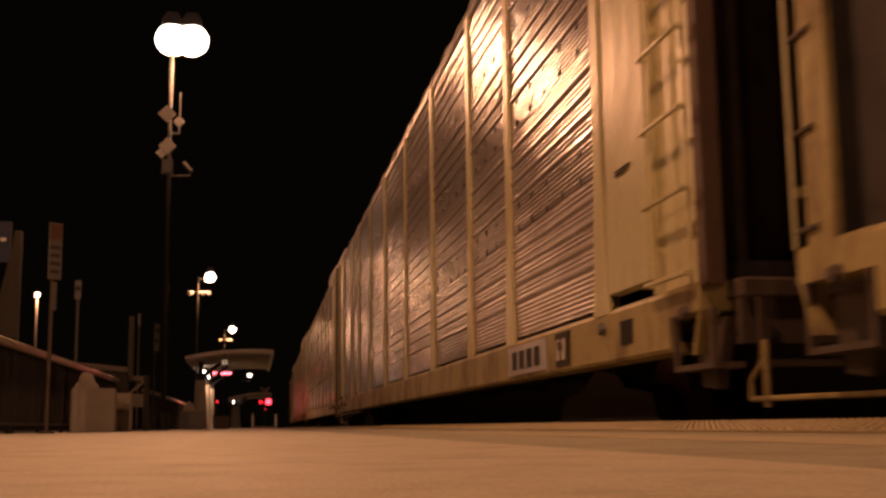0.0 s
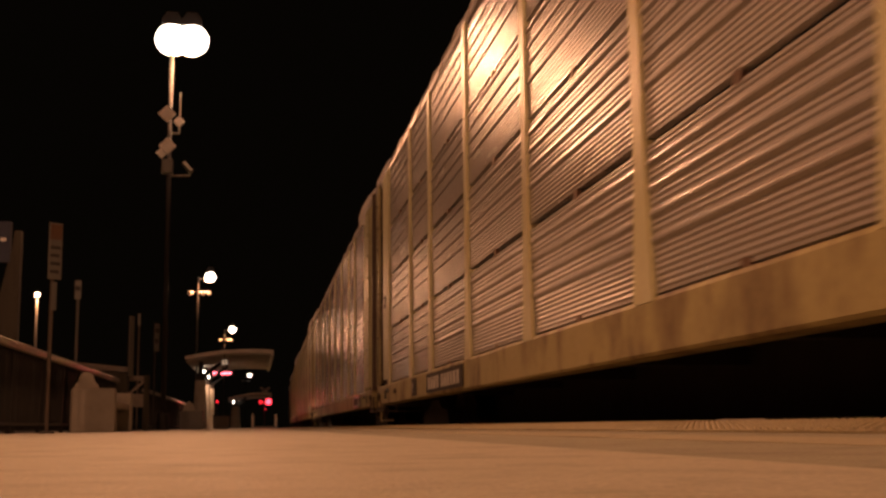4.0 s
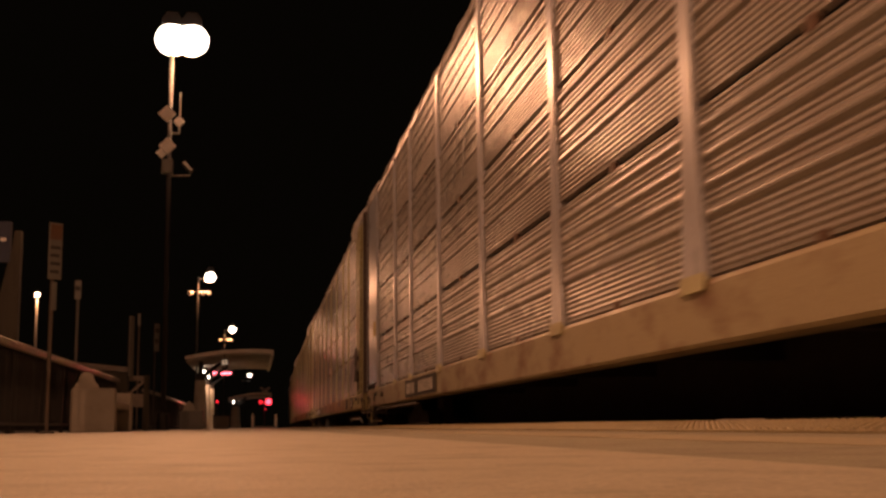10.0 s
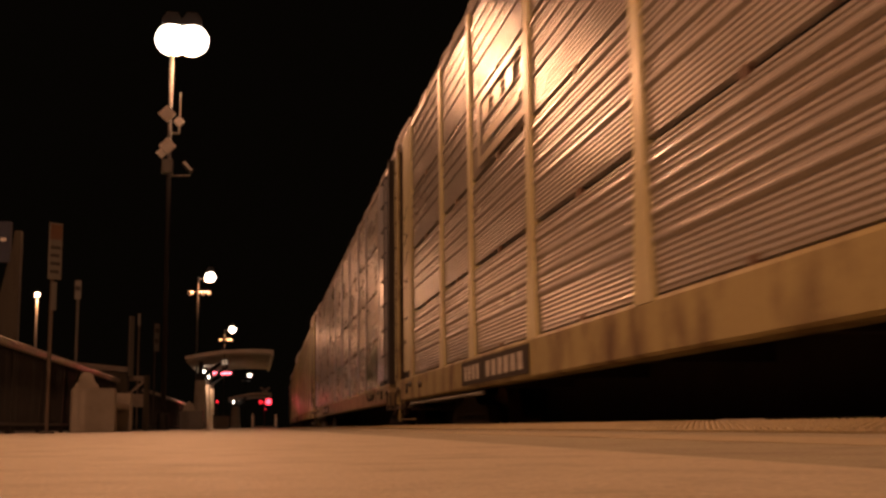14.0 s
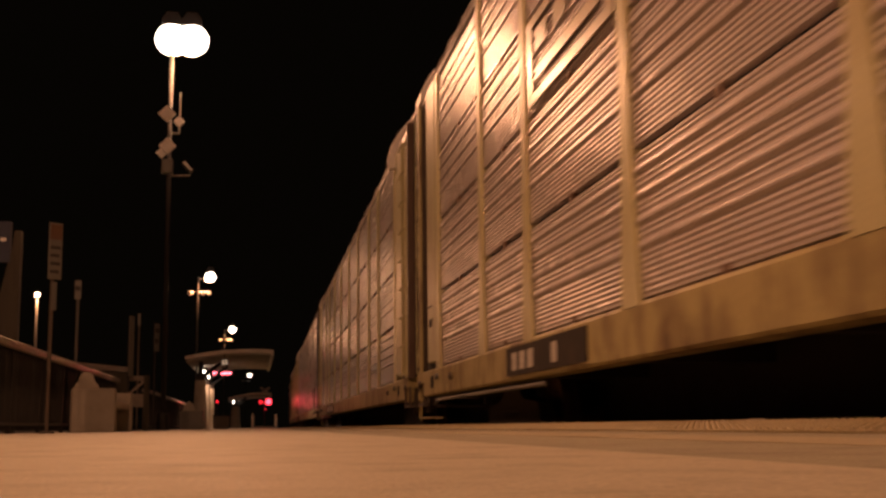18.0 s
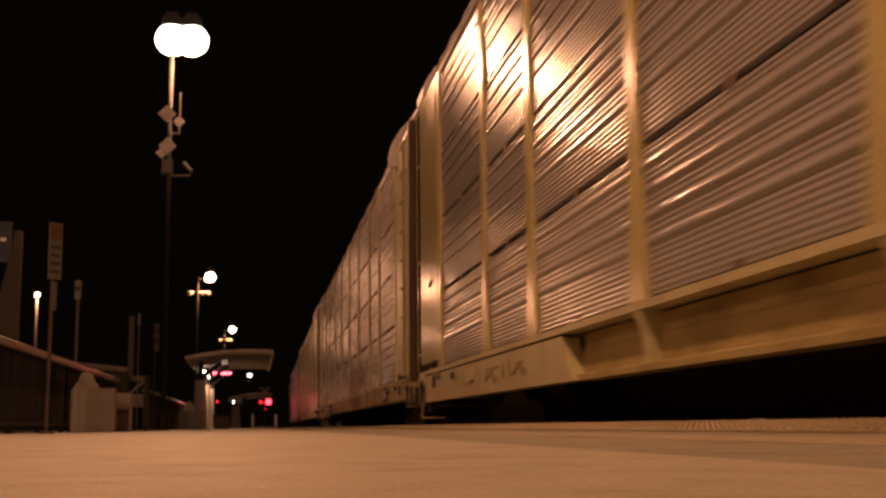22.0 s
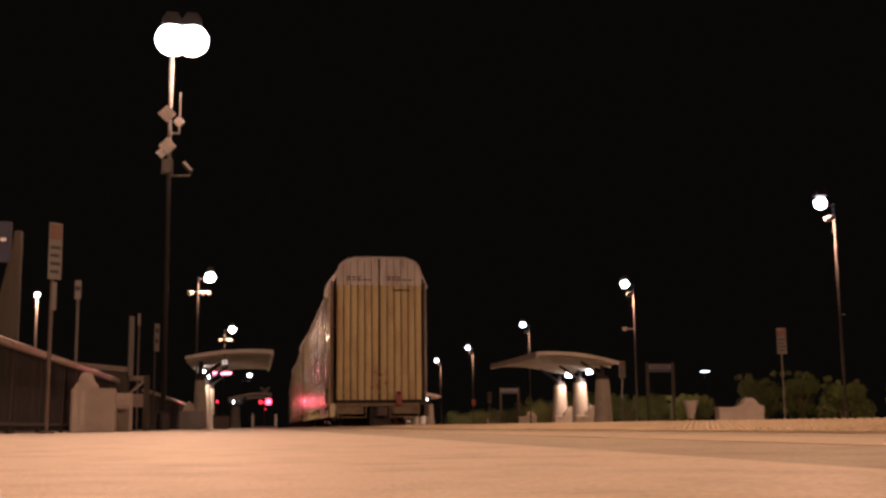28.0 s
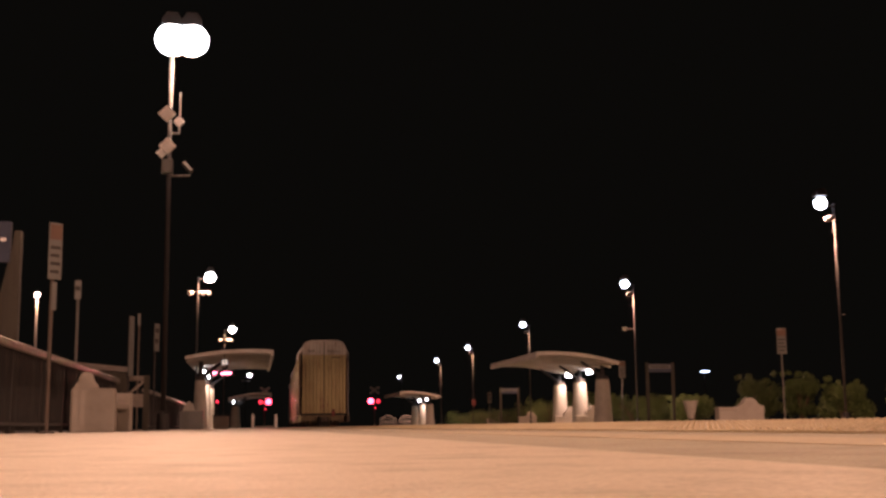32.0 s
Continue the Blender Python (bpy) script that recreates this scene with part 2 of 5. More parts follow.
def sheet(bm, section, y0, y1, closed=True):
    """A section of (x, z) points drawn along y, with its ends closed."""
    a = [bm.verts.new((x, y0, z)) for x, z in section]
    b = [bm.verts.new((x, y1, z)) for x, z in section]
    n = len(section)
    for i in range(n if closed else n - 1):
        j = (i + 1) % n
        bm.faces.new((a[i], a[j], b[j], b[i]))
    if closed:
        bm.faces.new(a[::-1])
        bm.faces.new(b)
    bmesh.ops.recalc_face_normals(bm, faces=bm.faces[:])
    return bm


def slab(bm, outline, lo, hi, axis="y"):
    """A flat outline of 2D points given thickness along an axis (y: points are x, z; x: points are y, z)."""
    def at(p, d):
        return (p[0], d, p[1]) if axis == "y" else (d, p[0], p[1])
    a = [bm.verts.new(at(p, lo)) for p in outline]
    b = [bm.verts.new(at(p, hi)) for p in outline]
    n = len(outline)
    for i in range(n):
        j = (i + 1) % n
        bm.faces.new((a[i], a[j], b[j], b[i]))
    bm.faces.new(a[::-1])
    bm.faces.new(b)
    bmesh.ops.recalc_face_normals(bm, faces=bm.faces[:])
    return bm


def mesh_of(bm, name, mat):
    me = bpy.data.meshes.new(name)
    bm.to_mesh(me)
    bm.free()
    me.materials.append(mat)
    return me


def part(name, bm, mat, parent, label="", at=None, smooth=False):
    me = bm if isinstance(bm, bpy.types.Mesh) else mesh_of(bm, name, mat)
    if smooth:
        for p in me.polygons:
            p.use_smooth = True
    ob = new(name, me)
    ob.parent = parent
    if at is not None:
        ob.location = at
    if label:
        tagged(ob, label)
    return ob


def thing(name, m, label, category, group="", kind=""):
    ob = new(name)
    ob.empty_display_size = 0.2
    ob.matrix_basis = m
    return tagged(ob, label, category, group, kind)


def solid(name, bm, mat, label, category, group="", kind="", at=None):
    ob = new(name, mesh_of(bm, name, mat))
    if at is not None:
        ob.location = at
    return tagged(ob, label, category, group, kind)


B = bmesh.new

# ---- ground, platforms, tracks ----
BEND = 0.000197


def bend(y):
    return BEND * y * y / 2 if y > 0 else 0.0


def strip(bm, section, y0, y1, step=10.0):
    """A section of (x, z) points drawn along the bending track."""
    n = max(1, int((y1 - y0) / step))
    rows = []
    for i in range(n + 1):
        y = y0 + (y1 - y0) * i / n
        rows.append([bm.verts.new((x + bend(y), y, z)) for x, z in section])
    k = len(section)
    for a, b in zip(rows, rows[1:]):
        for i in range(k):
            j = (i + 1) % k
            bm.faces.new((a[i], a[j], b[j], b[i]))
    bm.faces.new(rows[0][::-1])
    bm.faces.new(rows[-1])
    bmesh.ops.recalc_face_normals(bm, faces=bm.faces[:])
    return bm


RAIL_Z = -0.28
TRACK_X, TRACK2_X = 3.868, 8.25
bm = B()
box(bm, -1500, 1500, -300, 3000, -0.9, -0.62)
solid("ground", bm, ASPHALT, "dark ground reaching away into the night", "ground", kind="structure")
bm = strip(B(), [(2.25, -0.61), (9.8, -0.61), (9.8, -0.44), (2.25, -0.44)], -60, 420, 15)
solid("ballast_bed", bm, BALLAST, "dark stone ballast under two tracks", "ballast", kind="structure")
bm = strip(B(), [(-2.95, -0.6), (0.6, -0.6), (0.6, 0.004), (0.0, 0.0), (-2.95, 0.01)], -40, 112)
solid("platform", bm, CONCRETE, "worn concrete platform lit orange by lamps", "platform", kind="structure")
bm = strip(B(), [(0.6, -0.6), (2.2, -0.6), (2.2, 0.046), (1.6, 0.016), (0.99, 0.0095), (0.6, 0.004)], -40, 112)
solid("platform_edge", bm, CONCRETE_EDGE, "concrete platform edge sloping up to the track", "platform", kind="structure")
bm = strip(B(), [(0.99, 0.006), (1.27, 0.008), (1.27, 0.0148), (0.99, 0.0115)], -40, 112)
solid("painted_band", bm, PAVING, "faded yellow painted band along the platform", "marking", kind="structure")
bm = strip(B(), [(-60, -0.6), (-2.96, -0.6), (-2.96, 0.0), (-60, 0.0)], -40, 118)
solid("parking_lot", bm, ASPHALT, "dark asphalt lot behind the platform fence", "road", kind="structure")
bm = strip(B(), [(9.9, -0.6), (18.2, -0.6), (18.2, 0.04), (9.9, 0.04)], -40, 112)
solid("far_platform", bm, CONCRETE, "concrete platform across the two tracks", "platform", kind="structure")
bm = strip(B(), [(18.25, -0.6), (90, -0.6), (90, 0.02), (18.25, 0.02)], -40, 118)
solid("planting_ground", bm, BALLAST, "dark earth behind the far platform", "ground", kind="structure")
bm = B()
box(bm, -70, 90, 120.5, 131, -0.6, -0.26)
solid("crossing_road", bm, ASPHALT, "asphalt road crossing the tracks", "road", kind="structure")

for tx in (TRACK_X, TRACK2_X):
    track = thing("track", pose(tx, 0, 0), "rusty railway track on wooden ties", "track", "tracks", "structure")
    for s in (-0.7525, 0.7525):
        sec = [(s - 0.07, -0.43), (s + 0.07, -0.43), (s + 0.012, -0.40), (s + 0.012, -0.32), (s + 0.036, -0.31), (s + 0.036, RAIL_Z), (s - 0.036, RAIL_Z), (s - 0.036, -0.31), (s - 0.012, -0.32), (s - 0.012, -0.40)]
        part("rail", strip(B(), sec, -60, 420, 15), RUST, track)
    bm = B()
    for i in range(260):
        y = -30 + i * 0.6
        box(bm, -1.25 + bend(y), 1.25 + bend(y), y - 0.11, y + 0.11, -0.55, -0.425)
    tagged(part("ties", bm, WOOD, track), kind="stuff")

# tactile tiles along the edge: sloping yellow plates with rows of domes
edge = thing("tactile_strip", pose(0, 0, 0), "yellow tactile warning strip along the platform edge", "paving", kind="structure")


def tile_mesh(domes):
    bm = B()
    sec = [(1.6, 0.017), (2.2, 0.047), (2.2, 0.054), (1.6, 0.024)]
    sheet(bm, sec, 0.004, 1.206)
    if domes:
        for i in range(10):
            for j in range(20):
                x = 1.63 + i * 0.06
                z = 0.0235 + (x - 1.6) * 0.05
                bmesh.ops.create_cone(bm, cap_ends=True, segments=6, radius1=0.015, radius2=0.008, depth=0.009, matrix=Matrix.Translation((x, 0.022 + j * 0.06 + (0.03 if i % 2 else 0.0), z + 0.0045)))
    return mesh_of(bm, "tile", TACTILE)


TILE_NEAR, TILE_FAR = tile_mesh(True), tile_mesh(False)
for i in range(92):
    y = -19.67 + i * 1.21
    part("tile", TILE_NEAR if y < 20 else TILE_FAR, TACTILE, edge, at=(bend(y), y, 0))


# ---- the train ----
PITCH_CAR = 28.6
HALF = 13.85
POSTS = [1.9, 4.75, 6.75, 9.5, 12.35, 15.35, 18.2, 20.95, 22.95, 25.8]
TIERS = [(1.070, 1.970), (2.014, 2.888), (2.933, 3.768), (3.813, 4.75)]


GONE = [0.0, 17.353, 37.157, 59.437, 84.261, 111.43, 141.317, 174.573, 211.667]


def spline(values, h):
    """Second derivatives of the smooth curve through values h apart."""
    n = len(values)
    a, r = np.zeros((n, n)), np.zeros(n)
    a[0, 0] = a[-1, -1] = 1
    a[0, 1] = a[-1, -2] = -1
    for i in range(1, n - 1):
        a[i, i - 1:i + 2] = h, 4 * h, h
        r[i] = 6 * (values[i + 1] - 2 * values[i] + values[i - 1]) / h
    return np.linalg.solve(a, r)


CURVE = spline(GONE, 4.0)


def run(t):
    """Metres that the train has gone at t seconds; it gathers speed."""
    i = min(int(t / 4), 7)
    a, b = 4 * (i + 1) - t, t - 4 * i
    return float(CURVE[i] * a ** 3 / 24 + CURVE[i + 1] * b ** 3 / 24 + (GONE[i] / 4 - CURVE[i] * 4 / 6) * a + (GONE[i + 1] / 4 - CURVE[i + 1] * 4 / 6) * b)


def rib_section(height):
    """A pressed sheet seen from its end: rows of fine ribs with a deep rib between."""
    pts = [(0.05, 0.0), (0.0, 0.004)]
    z, i = 0.02, 0
    while z < height - 0.03:
        deep = i in (7, 10, 13, 16)
        p, d = (0.082, 0.018) if deep else (0.037, 0.006)
        p = min(p, height - 0.015 - z)
        pts += [(0.0, z + p * 0.12), (-d * 0.9, z + p * 0.36), (-d, z + p * 0.5), (-d * 0.9, z + p * 0.64), (0.0, z + p * 0.88)]
        z += p
        i += 1
    return pts + [(0.0, height - 0.004), (0.05, height)]


MESHES = {}


def panel_mesh(width, height, mat):
    key = ("panel", round(width, 2), round(height, 3), mat.name)
    if key not in MESHES:
        MESHES[key] = mesh_of(sheet(B(), rib_section(height), 0, width, closed=False), "side_panel", mat)
    return MESHES[key]


def shared(key, make, mat):
    key = (key, mat.name)
    if key not in MESHES:
        bm = B()
        make(bm)
        MESHES[key] = mesh_of(bm, key[0], mat)
    return MESHES[key]


ROOF_LINE = [(-1.58, 4.80), (-1.52, 5.0), (-1.40, 5.22), (-1.33, 5.42), (-1.20, 5.60), (-1.0, 5.73), (-0.8, 5.79), (0, 5.80), (0.8, 5.79), (1.0, 5.73), (1.20, 5.60), (1.33, 5.42), (1.40, 5.22), (1.52, 5.0), (1.58, 4.80)]


def make_roof(bm):
    inner = [(x * 0.975, z - 0.04) for x, z in ROOF_LINE[::-1]]
    sheet(bm, ROOF_LINE + inner, -HALF + 0.42, HALF - 0.42)
    for i in range(13):
        y = -HALF + 1.5 + i * 2.058
        outer = [(x * 1.012, z + 0.022) for x, z in ROOF_LINE]
        sheet(bm, outer + [(x, z - 0.01) for x, z in ROOF_LINE[::-1]], y - 0.04, y + 0.04)


def make_post(bm):
    out = [(-0.17, 1.03), (0.17, 1.03), (0.165, 1.12), (0.10, 1.75), (0.085, 2.0), (0.085, 4.82), (-0.085, 4.82), (-0.085, 2.0), (-0.10, 1.75), (-0.165, 1.12)]
    slab(bm, out, -1.603, -1.575, axis="x")
    box(bm, -1.58, -1.5, -0.075, -0.055, 1.05, 4.8)
    box(bm, -1.58, -1.5, 0.055, 0.075, 1.05, 4.8)


def make_foot(bm):
    slab(bm, [(-0.16, 1.0), (0.16, 1.0), (0.175, 1.05), (0.16, 1.09), (-0.16, 1.09), (-0.175, 1.05)], -1.616, -1.59, axis="x")


def make_end_panel(bm, c0=1.0):
    # smooth shear plate beside the corner, with a folded edge
    sec = [(-1.575, c0), (-1.60, c0 + 0.03), (-1.60, 1.72), (-1.575, 1.76), (-1.50, 1.76), (-1.50, c0)]
    a = [bm.verts.new((x, -y, 1.15)) for x, y in sec]
    b = [bm.verts.new((x, -y, 4.82)) for x, y in sec]
    n = len(sec)
    for i in range(n):
        bm.faces.new((a[i], a[(i + 1) % n], b[(i + 1) % n], b[i]))
    bm.faces.new(a)
    bm.faces.new(b)
    bmesh.ops.recalc_face_normals(bm, faces=bm.faces[:])


def make_rear_panel(bm):
    make_end_panel(bm, 0.90)


def make_rear_broad(bm):
    make_end_panel(bm, 0.72)


def make_corner(bm):
    # leading corner: a narrow strip, then a deep recess as far as the smooth plate
    sheet(bm, [(-1.60, 1.03), (-1.60, 4.85), (-1.565, 4.85), (-1.565, 1.03)], -0.34, -0.11)


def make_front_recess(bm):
    # recess back: its near-black colour stands in for the shade inside
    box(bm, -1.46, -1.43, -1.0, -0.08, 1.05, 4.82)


def make_rear_recess(bm):
    # back of the ladder bay
    box(bm, -1.555, -1.53, -0.92, -0.18, 1.05, 4.82)


def make_broad_panel(bm):
    make_end_panel(bm, 0.24)


def make_rear_corner(bm):
    # trailing corner: a folded edge strip
    sheet(bm, [(-1.60, 1.03), (-1.60, 4.95), (-1.555, 4.95), (-1.555, 1.03)], -0.17, -0.06)
    box(bm, -1.555, -1.50, -0.09, -0.06, 1.03, 4.95)


def make_rear_cap(bm):
    # arched plate standing proud where the roof ends
    slab(bm, [(-1.70, 4.58), (-1.725, 4.76), (-1.66, 5.0), (-1.53, 5.22), (-1.36, 5.42), (-1.33, 5.33), (-1.47, 5.12), (-1.58, 4.90), (-1.60, 4.60)], -1.86, -1.70)


def make_corner_cap(bm):
    slab(bm, [(-1.60, 4.86), (-1.60, 4.98), (-1.53, 5.14), (-1.42, 5.32), (-1.39, 5.30), (-1.48, 5.10), (-1.54, 4.86)], -0.60, -0.02)


def make_ladder_rail(bm):
    box(bm, -1.615, -1.601, -0.012, 0.012, 1.05, 4.75, 0.003)
    for z in (1.3, 2.6, 4.0):
        box(bm, -1.602, -1.52, -0.012, 0.012, z - 0.02, z + 0.02)


def make_rung(bm):
    tube(bm, (-1.655, -0.64, 0), (-1.655, 0.0, 0), 0.015, n=6)
    box(bm, -1.655, -1.60, -0.62, -0.60, -0.012, 0.012)
    box(bm, -1.655, -1.60, -0.02, 0.0, -0.012, 0.012)


def make_short_rung(bm):
    tube(bm, (-1.60, -0.20, 0), (-1.60, 0.03, 0), 0.015, n=6)


def make_sill(bm):
    L = HALF - 0.62
    sec = [(-1.60, 0.735), (-1.60, 1.025), (-1.585, 1.052), (-1.40, 1.052), (-1.40, 0.99), (-1.55, 0.97), (-1.55, 0.775), (-1.40, 0.755), (-1.40, 0.715), (-1.585, 0.715)]
    sheet(bm, sec, -L, L)
    for s, e in ((-1, HALF - 0.16), (1, HALF)):
        box(bm, -1.60, -1.40, s * L, s * e, 0.90, 1.052)
        slab(bm, [(s * (e - 0.03), 0.92), (s * e, 0.92), (s * (e - 0.10), 0.68), (s * (e - 0.13), 0.68)], -1.60, -1.50, axis="x")


def make_pocket_sill(bm):
    # solid ends with a curved cut and a bright top rail; the beam between lies inset
    L = HALF - 0.62
    cut = [(0.0, 0.98), (0.035, 0.90), (0.08, 0.82), (0.16, 0.74), (0.30, 0.64)]
    slab(bm, [(L, 0.64), (L, 0.98)] + [(6.15 - d, z) for d, z in cut], -1.60, -1.45, axis="x")
    slab(bm, [(-L, 0.64), (-L, 0.98)] + [(-6.90 + d, z) for d, z in cut], -1.60, -1.45, axis="x")
    box(bm, -1.61, -1.40, -L, L, 1.0, 1.05)
    for s in (-1, 1):
        box(bm, -1.60, -1.40, s * L, s * HALF, 0.88, 1.05)
        box(bm, -1.60, -1.45, s * (HALF - 0.03), s * HALF, 0.64, 0.90)


def make_inset_beam(bm):
    beam = [(-1.40, 0.999), (-1.47, 0.985), (-1.47, 0.865), (-1.485, 0.855), (-1.485, 0.70), (-1.56, 0.68), (-1.56, 0.64), (-1.38, 0.64), (-1.38, 0.999)]
    sheet(bm, beam, -6.75, 5.95)


def make_gusset(bm):
    slab(bm, [(-1.55, 0.667), (-1.40, 0.667), (-1.40, 0.999), (-1.605, 0.999), (-1.60, 0.95), (-1.565, 0.85)], -0.05, 0.05)


def make_step(bm):
    box(bm, -1.60, -1.42, -0.58, -0.05, 0.60, 0.63)
    box(bm, -1.60, -1.57, -0.08, -0.05, 0.6, 0.9)
    box(bm, -1.60, -1.57, -0.60, -0.57, 0.6, 0.9)


def make_deck(bm):
    box(bm, -1.45, 1.45, -HALF + 0.1, HALF - 0.1, 1.0, 1.06)
    box(bm, -1.40, 1.40, -HALF + 0.75, HALF - 0.75, 2.88, 2.93)
    box(bm, -0.33, 0.33, -HALF + 0.1, HALF - 0.1, 0.36, 1.0)
    for i in range(9):
        y = -10.4 + i * 2.6
        box(bm, -1.42, 1.42, y - 0.09, y + 0.09, 0.74, 1.0)


def make_far_side(bm):
    box(bm, 1.50, 1.55, -HALF + 0.6, HALF - 0.6, 1.1, 4.8)


def make_far_sill(bm):
    box(bm, 1.45, 1.60, -HALF + 0.45, HALF - 0.45, 0.64, 1.03)


def make_far_post(bm):
    box(bm, 1.551, 1.62, -0.09, 0.09, 1.031, 4.8)


def make_far_corner(bm):
    box(bm, 1.44, 1.50, -0.12, 0.12, 1.055, 4.95)


def make_end_sill(bm):
    box(bm, -1.45, 1.24, -HALF - 0.03, -HALF + 0.44, 0.95, 1.05, 0.01)


def make_threshold(bm):
    box(bm, -1.42, 1.42, -HALF + 0.10, -HALF + 0.50, 1.054, 1.15)


def make_hose(bm):
    pts = [(-0.28, -HALF - 0.2, 0.72), (-0.30, -HALF - 0.34, 0.55), (-0.27, -HALF - 0.42, 0.36), (-0.18, -HALF - 0.46, 0.26), (-0.02, -HALF - 0.5, 0.24)]
    for a, b in zip(pts, pts[1:]):
        tube(bm, a, b, 0.032, n=8)


def make_glad_hand(bm):
    box(bm, -0.04, 0.08, -HALF - 0.54, -HALF - 0.47, 0.20, 0.28, 0.015)


def make_hinge(bm):
    box(bm, -0.022, 0.022, -HALF + 0.425, -HALF + 0.45, -0.03, 0.03, 0.006)


def make_end_plate(bm):
    box(bm, -0.45, 0.45, -HALF, -HALF + 0.06, 0.72, 0.948)


def make_grab_bar(bm):
    box(bm, -0.47, 0.47, -HALF - 0.06, -HALF - 0.03, 0.60, 0.635)
    for x in (-0.46, 0.43):
        box(bm, x, x + 0.03, -HALF - 0.055, -HALF - 0.031, 0.6, 0.95)


def make_coupler(bm):
    box(bm, -0.16, 0.16, -HALF - 0.25, -HALF + 0.3, 0.62, 0.92, 0.02)
    a = [bm.verts.new((x, y, 0.66)) for x, y in ((-0.13, -HALF - 0.46), (0.05, -HALF - 0.50), (0.17, -HALF - 0.38), (0.14, -HALF - 0.2), (-0.13, -HALF - 0.2))]
    r = bmesh.ops.extrude_face_region(bm, geom=[bm.faces.new(a)])
    bmesh.ops.translate(bm, vec=(0, 0, 0.24), verts=[v for v in r["geom"] if isinstance(v, bmesh.types.BMVert)])
    bmesh.ops.recalc_face_normals(bm, faces=bm.faces[:])


def make_side_frame(bm):
    pts = [(-1.35, 0.34), (-1.2, 0.55), (-0.6, 0.60), (-0.35, 0.72), (0.35, 0.72), (0.6, 0.60), (1.2, 0.55), (1.35, 0.34), (1.1, 0.28), (0.95, 0.36), (0.55, 0.20), (-0.55, 0.20), (-0.95, 0.36), (-1.1, 0.28)]
    slab(bm, pts, -0.07, 0.07, axis="x")


def make_springs(bm):
    # one coil: a sleeve of stacked turns
    rings = []
    for i in range(11):
        r = 0.085 if i % 2 else 0.06
        rings.append([bm.verts.new((r * math.cos(a * math.pi / 5), r * math.sin(a * math.pi / 5), 0.24 + i * 0.03)) for a in range(10)])
    for p, q in zip(rings, rings[1:]):
        for i in range(10):
            bm.faces.new((p[i], p[(i + 1) % 10], q[(i + 1) % 10], q[i]))


def make_bolster(bm):
    box(bm, -1.05, 1.05, -0.2, 0.2, 0.38, 0.62)


def make_wheelset(bm):
    tube(bm, (-1.05, 0, 0), (1.05, 0, 0), 0.08, n=10)
    for s in (-1, 1):
        tube(bm, (s * 0.69, 0, 0), (s * 0.82, 0, 0), 0.42, n=24)
        tube(bm, (s * 0.66, 0, 0), (s * 0.70, 0, 0), 0.45, n=24)
        for k in range(4):
            a = k * math.pi / 2
            tube(bm, (s * 0.815, 0.22 * math.cos(a), 0.22 * math.sin(a)), (s * 0.835, 0.22 * math.cos(a), 0.22 * math.sin(a)), 0.05, n=8)


def make_stirrup(bm):
    # uncoupling lever: an upright, a loop and a long bare rod
    tube(bm, (-1.45, 0.68, 0.72), (-1.45, 0.68, 0.40), 0.018, n=6)
    tube(bm, (-1.45, 0.86, 0.53), (-1.45, 0.68, 0.64), 0.013, n=6)
    tube(bm, (-1.45, 0.86, 0.53), (-1.45, 0.86, 0.44), 0.013, n=6)
    tube(bm, (-1.45, 0.86, 0.44), (-1.45, -1.3, 0.43), 0.014, n=6)


def make_pipe(bm):
    tube(bm, (-1.54, -1.25, 0.61), (-1.56, -1.6, 0.655), 0.022, n=8)
    tube(bm, (-1.56, -1.6, 0.655), (-1.56, -7.2, 0.655), 0.022, n=8)


def make_short_pipe(bm):
    tube(bm, (-1.54, -1.2, 0.50), (-1.56, -1.5, 0.56), 0.026, n=8)
    tube(bm, (-1.56, -1.5, 0.56), (-1.56, -4.2, 0.56), 0.026, n=8)
    tube(bm, (-1.56, -4.2, 0.56), (-1.52, -4.4, 0.46), 0.026, n=8)


def make_tab(bm):
    box(bm, -1.575, -1.53, -0.05, 0.05, -0.035, 0.035)


def make_brake_wheel(bm):
    # the rim, one closed ring
    rows = []
    for k in range(20):
        a = k * math.pi / 10
        rows.append([bm.verts.new((-1.66 + 0.02 * math.cos(b * math.pi / 3), (0.21 + 0.02 * math.sin(b * math.pi / 3)) * math.cos(a), (0.21 + 0.02 * math.sin(b * math.pi / 3)) * math.sin(a))) for b in range(6)])
    for k in range(20):
        p, q = rows[k], rows[(k + 1) % 20]
        for b in range(6):
            bm.faces.new((p[b], p[(b + 1) % 6], q[(b + 1) % 6], q[b]))
    bmesh.ops.recalc_face_normals(bm, faces=bm.faces[:])


def make_hub(bm):
    tube(bm, (-1.67, 0, 0), (-1.58, 0, 0), 0.06, n=10)


def make_brake_box(bm):
    box(bm, -1.68, -1.60, -0.19, 0.19, -0.52, -0.24, 0.02)
    box(bm, -1.63, -1.585, -0.05, 0.05, -0.75, -0.44)


def make_jack_hole(bm):
    box(bm, -1.606, -1.6, -0.12, 0.12, -0.075, 0.075)


def make_bolt(bm):
    tube(bm, (-1.64, 0, 0), (-1.60, 0, 0), 0.035, 0.045, 8)


def make_sill_bracket(bm):
    slab(bm, [(-0.22, 0.86), (0.22, 0.86), (0.12, 0.52), (-0.06, 0.50)], -1.50, -1.44, axis="x")


CARS = []
WHEELS = []
TURN = Matrix.Rotation(math.pi, 4, "Z")


